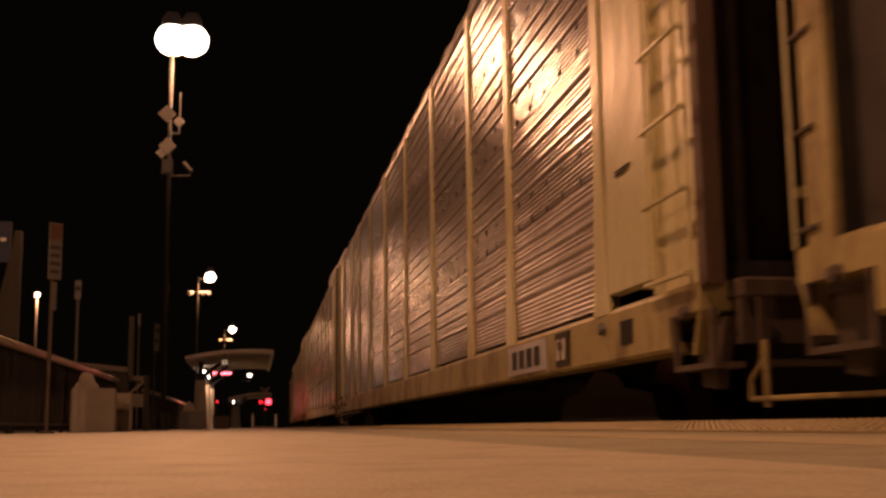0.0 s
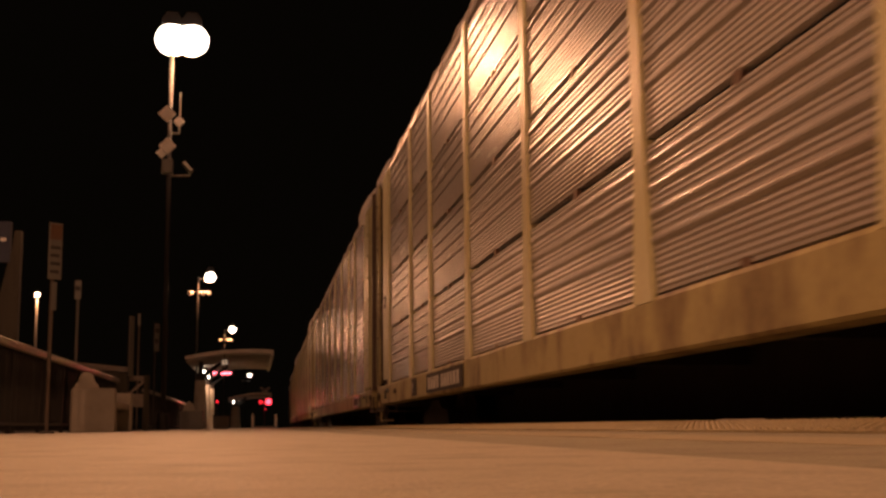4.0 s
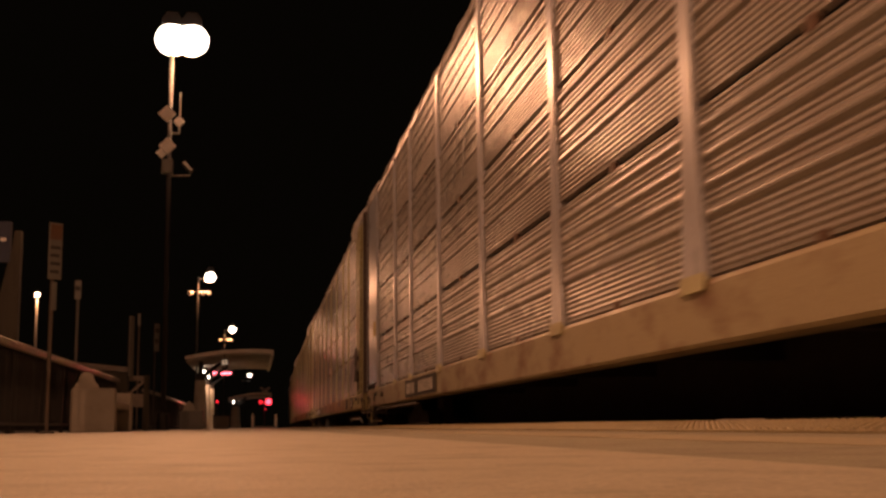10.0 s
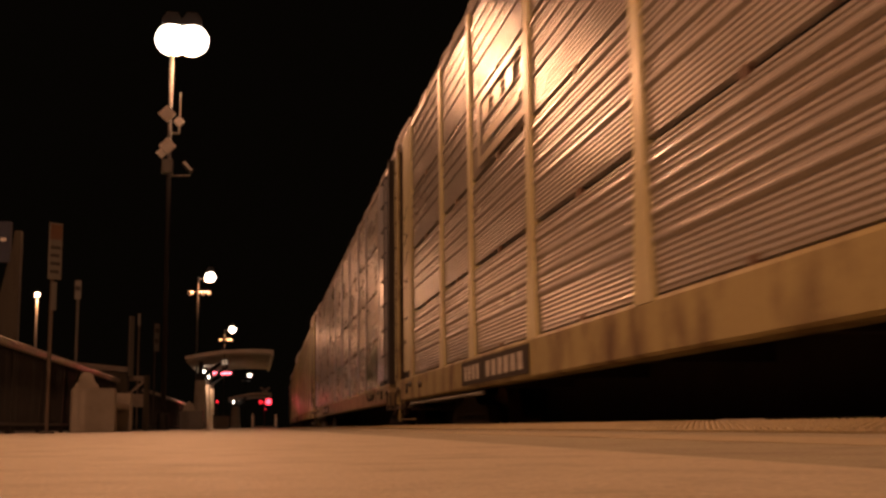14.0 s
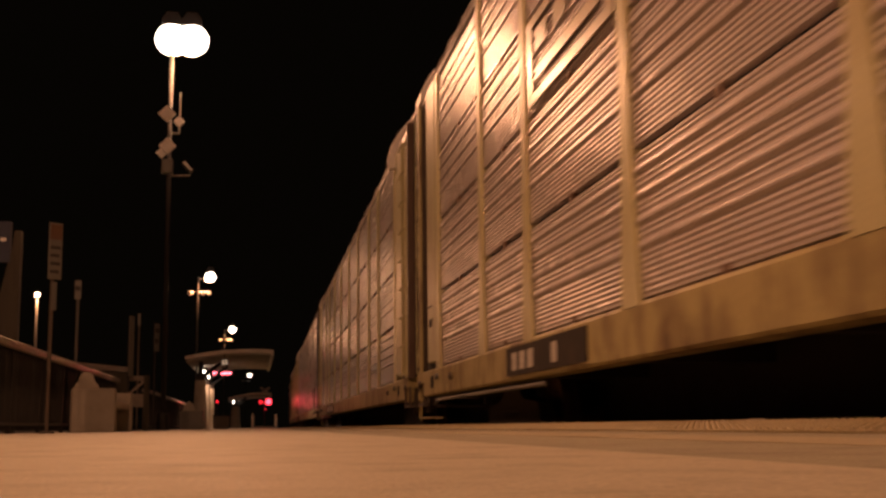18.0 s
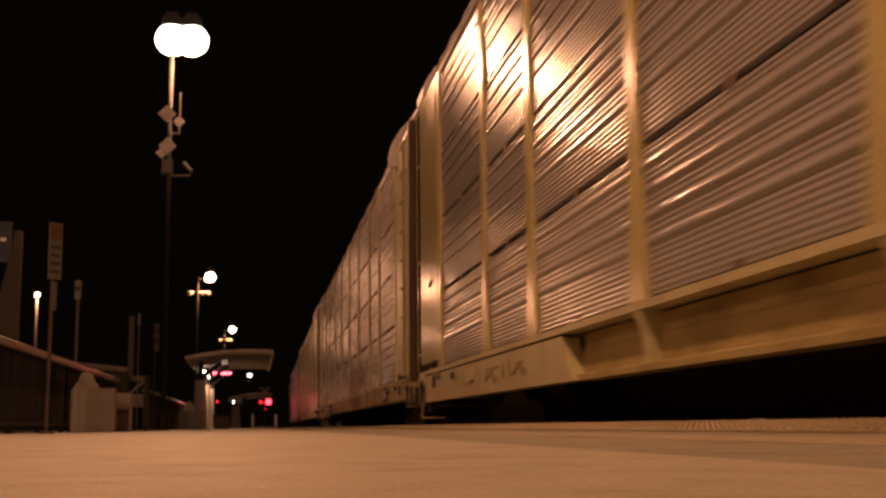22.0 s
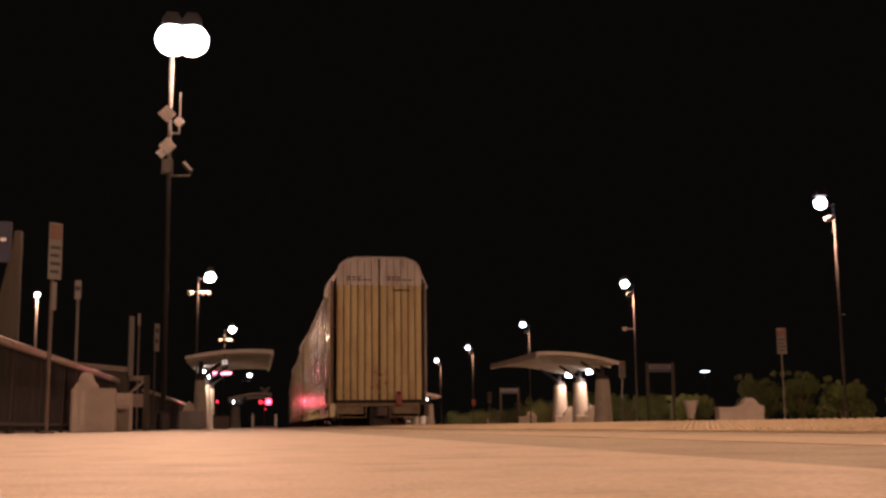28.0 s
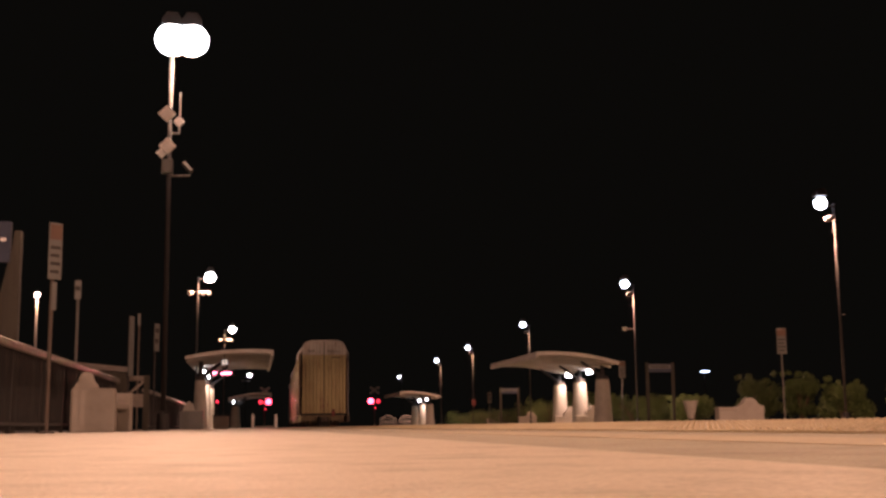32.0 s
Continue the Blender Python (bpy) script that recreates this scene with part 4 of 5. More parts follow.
def lamp_pole(x, y, side, gear=False, far=False, z=0.0):
    """A lamp pole with two box luminaires on short arms (side: +1 towards +x)."""
    p = thing("lamp_pole", pose(x, y, z), "tall dark lamp pole with glowing box lamps" + (" and radio gear" if gear else ""), "lamp post", "platform lamp posts")
    part("base", tube(B(), (0, 0, -0.66 if y > 118 else 0), (0, 0, 0.25), 0.10, 0.08, 14), POLE, p)
    part("pole", tube(B(), (0, 0, 0.3), (0, 0, 5.95), 0.038, 0.032, 14), POLE, p, smooth=True)
    part("cap", tube(B(), (0, 0, 5.95), (0, 0, 6.0), 0.06, 0.03, 10), POLE, p)
    offs = [(0.38, 0.0)] if far else [(0.0, 0.0), (0.30, 0.0)] if y < 40 else [(0.46, 0.0)]
    for ox, oy in offs:
        ox *= side
        arm = part("arm", tube(B(), (0, 0, 5.9), (ox, oy, 5.98), 0.03, n=8), POLE, p)
        part("head", (lambda bm: (head_mesh(bm, 0.3, 0.3), bm)[1])(B()), POLE, arm, at=(ox, oy, 6.19))
        # globe far bigger than the lamp's lens: its shape stands in for glare
        part("lens", bowl(B(), 0.18 if far else 0.26 if y < 40 else 0.22), GLOW_FAR if far else GLOW_POLE, arm, "glowing globe the size of the lamp's glare", at=(ox, oy, 5.99), smooth=True)
    return p


for i, (px, py) in enumerate(NEAR_POLES):
    p = lamp_pole(px, py, 1)
    if py < 40:
        p.scale = (TALL, TALL, TALL)
    if py == 27.95:
        tagged(p, "tall dark lamp pole with antennas, speakers and glowing lamps")
        for zz, dx in ((4.77, 0.0), (4.27, 0.02)):
            dish = part("antenna", slab(B(), [(0, -0.13), (0.13, 0), (0, 0.13), (-0.13, 0)], -0.16, -0.10), WHITE, p, "white diamond-shaped panel antenna", at=(dx - 0.04, 0, zz))
            part("bracket", tube(B(), (0.04, 0.0, 0), (0.04, -0.12, 0), 0.025, n=8), STEEL, dish)
            side_dish = part("antenna", slab(B(), [(0, -0.085), (0.085, 0), (0, 0.085), (-0.085, 0)], -0.03, 0.03), WHITE, p, "white panel antenna turned aside", at=(0.13 if zz > 4.5 else -0.12, 0.05, zz - 0.07))
        part("whip_antenna", tube(B(), (0.14, 0, 4.5), (0.15, 0, 5.15), 0.008, n=6), WHITE, p, "thin white whip antenna")
        part("whip_bracket", tube(B(), (0.0, 0, 4.5), (0.15, 0, 4.5), 0.015, n=6), STEEL, p)
        part("junction_box", box(B(), -0.10, 0.07, -0.2, -0.07, 3.84, 4.06, 0.01), STEEL, p, "grey junction box")
        part("camera_arm", tube(B(), (0, 0, 3.83), (0.32, -0.02, 3.84), 0.018, n=6), STEEL, p)
        part("security_camera", tube(B(), (0.22, -0.05, 4.03), (0.34, -0.12, 3.88), 0.04, n=10), STEEL, p, "small grey security camera")
    if py > 40:
        for dx, sgn in ((-0.18, -1), (0.06, 1), (0.3, 1)):
            part("speaker", tube(B(), (dx, 0, 5.37), (dx + 0.16 * sgn, -0.12, 5.33), 0.05, 0.1, 12), WHITE, p, "white horn speaker")
        part("camera_arm", tube(B(), (-0.2, 0, 5.4), (0.35, 0, 5.4), 0.02, n=6), STEEL, p)
for px, py in FAR_POLES:
    p = lamp_pole(px, py, -1, far=True, z=0.04)
    for dx in (-0.1, -0.22):
        part("floodlight", box(B(), dx - 0.12, dx + 0.05, -0.2, -0.06, 5.55 + dx * 0.4, 5.68 + dx * 0.4, 0.02), STEEL, p)
    if py == 48.3:
        part("camera_arm", tube(B(), (0, 0, 4.05), (-0.45, 0, 4.05), 0.018, n=6), STEEL, p)
        part("camera_dome", tube(B(), (-0.45, 0, 3.98), (-0.45, 0, 4.12), 0.07, 0.09, 12), WHITE, p, "white camera dome")
    if py == 89.7:
        part("alarm_box", box(B(), -0.12, 0.12, -0.3, -0.06, 1.55, 1.95, 0.02), MARK_RED, p, "dark red alarm box")
    if py == 29.7:
        part("bracket", tube(B(), (0, 0, 2.9), (0.16, 0, 2.9), 0.015, n=6), STEEL, p)
# lamps over the car park
p = thing("lamp_pole", pose(*LOT_POLE, 0), "tall lamp pole in the car park", "lamp post", "platform lamp posts")
part("pole", tube(B(), (0, 0, 0), (0, 0, 9.2), 0.09, 0.06, 12), STEEL, p)
part("arm", tube(B(), (0, 0, 9.15), (0.5, 0, 9.3), 0.035, n=8), STEEL, p)
part("head", tube(B(), (0.5, 0, 9.3), (0.5, 0, 9.45), 0.3, 0.15, 14), POLE, p)
part("lens", tube(B(), (0.5, 0, 9.26), (0.5, 0, 9.3), 0.2, 0.28, 14), GLOW_FAR, p, "glowing lens")
p = thing("lamp_pole", pose(-9.6, 54, 0), "tall lamp pole in the car park", "lamp post", "platform lamp posts")
part("pole", tube(B(), (0, 0, 0), (0, 0, 5.9), 0.08, 0.05, 12), STEEL, p)
part("head", tube(B(), (0, 0, 6.1), (0, 0, 6.2), 0.13, 0.07, 12), POLE, p)
part("lens", tube(B(), (0, 0, 5.95), (0, 0, 6.1), 0.09, 0.12, 12), GLOW_FAR, p, "glowing lens")
lamp(-9.6, 53.6, 5.8, 500)

# ---- fences ----


def fence(y0, y1, x, gap=0.125, posts_every=1.85):
    f = thing("fence", pose(x, y0, 0), "black picket fence with a weathered broad top rail", "fence", "platform fences")
    n = y1 - y0
    part("top_rail", box(B(), -0.06, 0.06, 0, n, 0.97, 1.06, 0.012), RAILTOP, f, "weathered pale top rail")
    part("lower_rail", box(B(), -0.02, 0.02, 0, n, 0.10, 0.14), FENCE, f)
    pm = mesh_of(box(B(), -0.025, 0.025, -0.025, 0.025, 0.0, 0.97, 0.006), "post", FENCE)
    km = mesh_of(box(B(), -0.009, 0.009, -0.009, 0.009, 0.05, 0.97), "picket", FENCE)
    for i in range(int(n / posts_every) + 1):
        part("post", pm, FENCE, f, at=(0, i * posts_every, 0))
    for i in range(1, int(n / gap)):
        part("picket", km, FENCE, f, at=(0, i * gap, 0))


fence(8.4, 24.5, -2.74)
fence(30.5, 54.0, -2.74, gap=0.16)

# ---- signs ----


def sign_post(x, y, h, w, bh, label, z=0.0, red=True, lines=4, turn=0.0, mat=None, plate2=False):
    s = thing("sign_post", pose(x, y, z, 0, 0, turn), label, "sign", "platform signs")
    part("pole", tube(B(), (0, 0, 0), (0, 0, h), 0.021, n=10), mat or STEEL, s)
    part("footing", tube(B(), (0, 0, 0), (0, 0, 0.03), 0.09, n=10), STEEL, s)
    board = part("board", box(B(), -w / 2, w / 2, -0.045, -0.033, h - bh, h, 0.003), SIGN_WHITE, s, "white printed board")
    top = h - 0.02
    if red:
        part("band", box(B(), -w / 2 + 0.01, w / 2 - 0.01, -0.049, -0.0455, h - bh * 0.3, h - 0.02), SIGN_RED, board, "orange-red heading band")
        top = h - bh * 0.36
    step = (top - (h - bh)) / (lines + 0.5)
    for i in range(lines):
        zz = top - step * (i + 0.75)
        part("lettering_bar", box(B(), -w * 0.38, w * (0.38 - 0.1 * (i % 2)), -0.048, -0.0455, zz, zz + step * 0.38), INK, board)
    if plate2:
        part("lower_plate", box(B(), -0.03, 0.03, -0.05, -0.038, h - bh - 0.35, h - bh - 0.03), SIGN_WHITE, s, "narrow white plate")
    return s


sign_post(-2.28, 13.7, 2.39, 0.17, 0.65, "white warning sign with an orange heading on a post", turn=42, plate2=True, mat=DARK)
sign_post(-2.76, 19.0, 2.38, 0.10, 0.30, "small white sign on a tall post", red=False, lines=1)
sign_post(-2.26, 22.0, 2.10, 0.22, 1.1, "tall white sign board turned towards the track", red=False, lines=0, turn=74, mat=POLE)
sign_post(-2.38, 25.0, 2.43, 0.06, 0.25, "slim sign on a tall post", red=False, lines=0, mat=DARK)
sign_post(-2.13, 26.0, 2.31, 0.24, 0.60, "white platform sign turned towards the track", red=False, lines=2, turn=70, mat=POLE)
sign_post(14.22, 30.0, 2.54, 0.27, 0.70, "white warning sign with an orange heading on the far platform", z=0.04, lines=4)
sign_post(15.47, 48.0, 2.63, 0.28, 0.70, "white warning sign beside the far shelter", z=0.04, lines=4, plate2=True)
sign_post(18.0, 89.0, 2.5, 0.30, 0.80, "white sign on the distant far platform", z=0.04, lines=2, red=False)


def station_sign(x, y, w, h, z=0.0, turn=0.0):
    s = thing("station_sign", pose(x, y, z, 0, 0, turn), "station name board between two brown posts", "sign", "station name boards")
    for sx in (-1, 1):
        part("post", box(B(), sx * w / 2 - 0.05, sx * w / 2 + 0.05, -0.05, 0.05, 0, h, 0.01), WOOD, s)
    board = part("board", box(B(), -w / 2 + 0.06, w / 2 - 0.06, -0.03, 0.03, h - 0.36, h - 0.05, 0.005), SIGN_BLUE, s)
    part("stripe", box(B(), -w / 2 + 0.08, w / 2 - 0.08, -0.036, -0.031, h - 0.22, h - 0.08), SIGN_WHITE, board)
    n = 7
    for i in range(n):
        a = -w / 2 + 0.14 + i * (w - 0.28) / n
        part("lettering_bar", box(B(), a, a + (w - 0.28) / n * 0.7, -0.040, -0.0365, h - 0.19, h - 0.11), INK, board)


station_sign(15.02, 42.0, 1.0, 2.25, 0.04)
station_sign(15.4, 70.0, 1.1, 2.25, 0.04)
# near name board: a broad tapering post, board towards the fence
s = thing("station_sign", pose(-3.17, 16.2, 0), "tall brown station name board seen from its edge", "sign", "station name boards")
part("post", slab(B(), [(-0.05, 0), (0.05, 0), (0.05, 2.2), (-0.02, 2.2), (-0.05, 1.9)], -0.06, 0.06), WOOD, s)
part("back_post", slab(B(), [(-0.75, 0), (-0.65, 0), (-0.65, 2.3), (-0.75, 2.3)], -0.06, 0.06), WOOD, s)
part("brace", slab(B(), [(-0.25, 1.0), (-0.05, 1.0), (-0.04, 1.95), (-0.06, 1.95)], -0.04, 0.04), WOOD, s)
board = part("board", box(B(), -0.68, -0.06, -0.05, 0.02, 1.85, 2.3), SIGN_BLUE, s)
for i in range(6):
    part("lettering_bar", box(B(), -0.64 + i * 0.095, -0.58 + i * 0.095, -0.056, -0.051, 2.06 + 0.02 * (i % 2), 2.18 - 0.03 * (i % 3)), WHITE, board)

s.scale = (1.227, 1.227, 1.227)

# ---- mission-style benches ----


def bench(x, y, length, z=0.0, facing=1, size=1.0):
    """Stucco bench along y with crested end blocks; facing +1 looks towards +x."""
    b = thing("bench", pose(x, y, z, 0, 0, 0 if facing > 0 else 180), "cream stucco bench with crested end blocks", "bench", "platform benches")
    for i in range(2):
        yy = -length / 2 + i * (length - 0.22)
        end = part("end_block", box(B(), -0.31 * size, 0.31 * size, yy, yy + 0.22, 0, 0.64 * size, 0.02), STUCCO, b)
        if i == 0:
            # rounded crest with a stepped shoulder on each side
            hump = [(-0.28, 0.62), (0.07, 0.62), (0.07, 0.655), (0.045, 0.67), (0.045, 0.70), (0.02, 0.715)]
            hump += [(-0.105 + 0.10 * math.cos(a * math.pi / 10), 0.76 + 0.12 * math.sin(a * math.pi / 10)) for a in range(11)]
            hump += [(-0.23, 0.715), (-0.255, 0.70), (-0.255, 0.67), (-0.28, 0.655)]
            part("crest", slab(B(), [(x * size, z * size) for x, z in hump], yy + 0.02, yy + 0.2), STUCCO, end)
    part("seat", box(B(), -0.25 * size, 0.28 * size, -length / 2 + 0.22, length / 2 - 0.22, 0.36 * size, 0.46 * size, 0.015), STUCCO, b)
    part("back", box(B(), -0.30 * size, -0.18 * size, -length / 2 + 0.22, length / 2 - 0.22, 0.36 * size, 0.68 * size, 0.015), STUCCO, b)
    part("plinth", box(B(), -0.15 * size, 0.1 * size, -length / 2 + 0.25, length / 2 - 0.25, 0.0, 0.355 * size), STUCCO, b)
    return b


bench(-2.30, 18.9, 2.6)
bench(-2.0, 41.2, 2.4)


def bench_across(x, y, w, z=0.04, seat=0.50):
    """Small bench lying across the view, with a tall rounded end block."""
    b = thing("bench", pose(x, y, z), "cream stucco bench with a rounded crested end", "bench", "platform benches")
    pts = [(w * 0.42, 0), (w, 0), (w, 0.54), (w * 0.93, 0.54), (w * 0.92, 0.60), (w * 0.87, 0.61), (w * 0.86, 0.67)]
    pts += [(w * 0.71 + w * 0.13 * math.cos(a), 0.69 + 0.12 * math.sin(a)) for a in [math.pi * i / 8 for i in range(9)]] + [(w * 0.56, 0.67), (w * 0.55, 0.61), (w * 0.50, 0.60), (w * 0.49, 0.54), (w * 0.42, 0.54)]
    part("end_block", slab(B(), pts, -0.15, 0.15), STUCCO, b)
    part("seat", box(B(), 0.0, w * 0.42, -0.22, 0.22, seat - 0.1, seat, 0.02), STUCCO, b)
    part("plinth", box(B(), 0.02, w * 0.42, -0.19, 0.19, 0.0, seat - 0.1), STUCCO, b)


bench_across(15.1, 36.9, 1.6)
bench_across(18.0, 90.0, 1.5)
bench_across(15.9, 70.0, 1.15)
for bx, by in ((13.55, 52.3), (13.6, 48.9)):
    bench_across(bx, by, 1.15, seat=0.38)

# ---- shelters ----


def shelter(x_edge, x_back, x_col, y0, length, label, z=0.0, z_edge=2.85, z_back=2.42, r=0.39):
    sh = thing("platform_shelter", pose(0, y0, z), label, "shelter", "platform shelters")
    sgn = 1 if x_back > x_edge else -1
    lx = 0.3 if sgn > 0 else -0.12
    n = 12

    def arc(f, dz):
        return (x_edge + (x_back - x_edge) * f, z_edge + (z_back - z_edge) * f * f * 0.9 + 0.05 * math.sin(math.pi * f) - dz)
    top = [arc(i / n, 0) for i in range(n + 1)]
    for j in range(1, 22):
        x, z1 = arc(j / 22, 0.075)
        part("rib", box(B(), x - 0.03, x + 0.03, 0.06, length - 0.16, z1 - 0.05, z1), CANOPY, sh)
    part("canopy", sheet(B(), top + [arc(i / n, 0.07) for i in range(n, -1, -1)], 0, length), CANOPY, sh)
    for yy in (0.0, length - 0.1):
        part("fascia", sheet(B(), [arc(i / n, 0.004) for i in range(n + 1)] + [arc(i / n, 0.13) for i in range(n, -1, -1)], yy - 0.06, yy + 0.05), CANOPY, sh, "cream curved edge beam")
    part("gutter", box(B(), x_edge - 0.05 * sgn, x_edge + 0.05 * sgn, 0, length, z_edge - 0.24, z_edge - 0.02, 0.01), CANOPY, sh)
    m = max(4, int(length / 1.1))
    for j in range(1, m):
        yy = length * j / m
        part("purlin", sheet(B(), [arc(i / n, 0.126) for i in range(n + 1)] + [arc(i / n, 0.2) for i in range(n, -1, -1)], yy - 0.04, yy + 0.04), CANOPY, sh)
    for k in range(3):
        yy = 1.35 + k * (length - 2.2) / 2
        col = part("column", tube(B(), (x_col, yy, 0), (x_col, yy, 1.80), r, r * 0.7, 32), STUCCO, sh, "tapered cream stucco column", smooth=False)
        part("collar", tube(B(), (x_col, yy, 1.80), (x_col, yy, 1.95), r * 0.62, r * 0.62, 16), POLE, col)
        part("strut", tube(B(), (x_col, yy, 1.9), (x_col - sgn * 0.9, yy, 2.56), 0.06, n=8), POLE, col)
        part("stem", tube(B(), (x_col, yy, 1.9), (x_col, yy, 2.5), 0.1, 0.08, 10), POLE, col)
        if k:
            lamp_arm = part("lamp_arm", tube(B(), (x_col, yy - 0.1, 2.3), (x_col + lx, yy - 0.55, 2.34), 0.025, n=6), POLE, col)
            part("lamp_globe", tube(B(), (x_col + lx, yy - 0.55, 2.16), (x_col + lx, yy - 0.55, 2.36), 0.13, 0.12, 14), GLOW_SHELTER, col, "glowing shelter lamp")
    return sh


shelter(11.05, 14.4, 14.1, 45.0, 9.0, "curved cream canopy on tapered stucco columns across the tracks", 0.04)
shelter(0.65, -2.45, -1.95, 43.0, 11.5, "curved cream canopy on tapered stucco columns on the platform", r=0.27, z_back=2.6)
shelter(12.05, 15.45, 14.75, 97.0, 11.5, "distant curved canopy on tapered stucco columns", 0.04)
shelter(1.42, -2.0, -1.5, 97.0, 11.5, "distant curved canopy on tapered columns at the platform's end")
for lx, ly, sgn in ((14.1, 49.75, 1), (14.1, 53.15, 1), (-1.95, 49.0, -0.4), (-1.95, 53.65, -0.4), (14.75, 103.0, 1), (-1.5, 103.0, -1)):
    cutoff(lx + 0.3 * sgn, ly - 0.78, 2.16, 150, (lx + 0.3 * sgn, ly - 0.78, 0), 168, 0.15, (1.0, 0.53, 0.31), 0.08)

# red message display under the near canopy
d = thing("message_display", pose(-1.3, 50.0, 2.32), "red lit message display under the canopy", "display")
part("housing", box(B(), -0.45, 0.45, -0.06, 0.12, -0.12, 0.12, 0.01), BLACK, d)
for i in range(7):
    part("lettering_bar", box(B(), -0.40 + i * 0.112, -0.32 + i * 0.112, -0.066, -0.061, -0.05, 0.05), GLOW_LED, d)
part("hanger", tube(B(), (0, 0.03, 0.12), (0, 0.03, 0.42), 0.02, n=6), POLE, d)
c = thing("clock_sign", pose(-1.05, 43.1, 2.40), "small square lit sign under the canopy", "sign")
part("housing", box(B(), -0.11, 0.11, -0.05, 0.05, -0.1, 0.1, 0.01), POLE, c)
part("face", box(B(), -0.09, 0.09, -0.056, -0.051, -0.08, 0.08), GLOW_FACE, c, "lit white face")
part("dial", tube(B(), (0, -0.061, 0), (0, -0.057, 0), 0.045, n=12), POLE, c)
part("hanger", tube(B(), (0, 0, 0.1), (0, 0, 0.32), 0.015, n=6), POLE, c)

# ticket machine block and post by the near shelter
m = thing("ticket_machine", pose(-2.02, 40.0, 0), "grey ticket machine with a sloped top", "machine")
part("body", slab(B(), [(-0.38, 0), (0.38, 0), (0.38, 0.62), (-0.38, 0.62)], -0.3, 0.3), STEEL, m)
part("hood", slab(B(), [(-0.3, 0.62), (0.1, 0.62), (0.02, 0.86), (-0.1, 0.95), (-0.22, 0.80)], -0.25, 0.25), STUCCO, m)

b = thing("litter_bin", pose(-1.25, 47.0, 0), "low dark square litter bin under the canopy", "bin")
part("body", box(B(), -0.3, 0.3, -0.3, 0.3, 0, 0.5, 0.02), DARK, b)
part("lid", box(B(), -0.33, 0.33, -0.33, 0.33, 0.5, 0.56, 0.02), BLACK, b)

# stucco ramp wall and timber gate frame behind the bench
w = thing("ramp_wall", pose(0, 25.0, 0), "low brown timber wall with a sloping cap", "wall")
part("wall", slab(B(), [(-3.55, 0), (-2.62, 0), (-2.62, 1.20), (-3.55, 1.30)], 0, 0.15), WOOD, w)
part("cap", slab(B(), [(-3.6, 1.30), (-2.6, 1.22), (-2.6, 1.32), (-3.6, 1.42)], -0.06, 0.21), RAILTOP, w)
g = thing("gate_frame", pose(0, 22.5, 0), "timber gate frame with a diagonal brace", "gate")
part("post", box(B(), -2.03, -1.93, 0, 0.1, 0, 1.04, 0.01), WOOD, g)
part("post", box(B(), -2.42, -2.33, 0, 0.1, 0, 1.0, 0.01), WOOD, g)
part("beam", box(B(), -2.33, -2.03, 0.02, 0.08, 0.94, 1.03, 0.008), RAILTOP, g)
part("brace", slab(B(), [(-2.33, 0.70), (-2.26, 0.70), (-2.03, 0.90), (-2.03, 0.96)], 0.03, 0.07), RAILTOP, g)
part("panel", box(B(), -2.33, -2.03, 0.04, 0.06, 0.45, 0.70), RAILTOP, g)

# low pale barrier near the platform's end
bar = thing("platform_barrier", pose(0, 60.0, 0), "low pale barrier between two short round-topped posts", "barrier")
for bx in (-0.02, 1.13):
    post = part("post", tube(B(), (bx, 0, 0), (bx, 0, 0.62), 0.065, 0.06, 12), WHITE, bar)
    part("top", tube(B(), (bx, 0, 0.62), (bx, 0, 0.71), 0.06, 0.025, 12), WHITE, post)
part("rail", box(B(), 0.07, 1.04, -0.05, 0.05, 0.03, 0.11, 0.02), STUCCO, bar)

# planter urn on the far platform
u = thing("litter_bin", pose(14.63, 38.0, 0.04), "pale tapered bin on a slim stand", "bin")
part("bowl", tube(B(), (0, 0, 0.14), (0, 0, 0.72), 0.10, 0.25, 16), STUCCO, u)
part("lip", tube(B(), (0, 0, 0.70), (0, 0, 0.75), 0.27, 0.26, 16), STUCCO, u)
part("foot", tube(B(), (0, 0, 0), (0, 0, 0.14), 0.07, 0.06, 10), POLE, u)

# ---- level crossing ----


def crossing_signal(x, y, lit=1):
    s = thing("crossing_signal", pose(x, y, -0.26), "level crossing signal with a bright and a dim red lamp", "signal", "crossing signals")
    part("mast", tube(B(), (0, 0, 0), (0, 0, 4.3), 0.07, n=10), STEEL, s)
    part("footing", box(B(), -0.2, 0.2, -0.2, 0.2, 0, 0.2, 0.02), STUCCO, s)
    bar = part("light_bar", box(B(), -0.65, 0.65, -0.06, 0.0, 2.95, 3.0), BLACK, s)
    for sx in (-1, 1):
        part("backboard", tube(B(), (sx * 0.40, -0.10, 2.97), (sx * 0.40, -0.07, 2.97), 0.30, n=18), BLACK, bar)
        on = sx == lit
        # the lit lens is widened past its backboard to take in the glare
        part("lens", tube(B(), (sx * 0.40, -0.16, 2.97), (sx * 0.40, -0.10, 2.97), 0.31 if on else 0.2, n=16), GLOW_RED if on else GLOW_DIM, bar, "brightly lit red lens widened to its glare" if on else "dimly lit red lens")
    part("gate_lamp", tube(B(), (0.1, -0.16, 2.22), (0.1, -0.08, 2.22), 0.07, 0.08, 12), GLOW_DIM, s, "small lit red lamp")
    for a in (35, -35):
        ob = part("crossbuck_blade", box(B(), -0.6, 0.6, -0.02, 0.02, -0.1, 0.1), WHITE, s, "white crossbuck blade")
        ob.matrix_basis = pose(0, -0.1, 4.12, 0, a, 0)
    return s


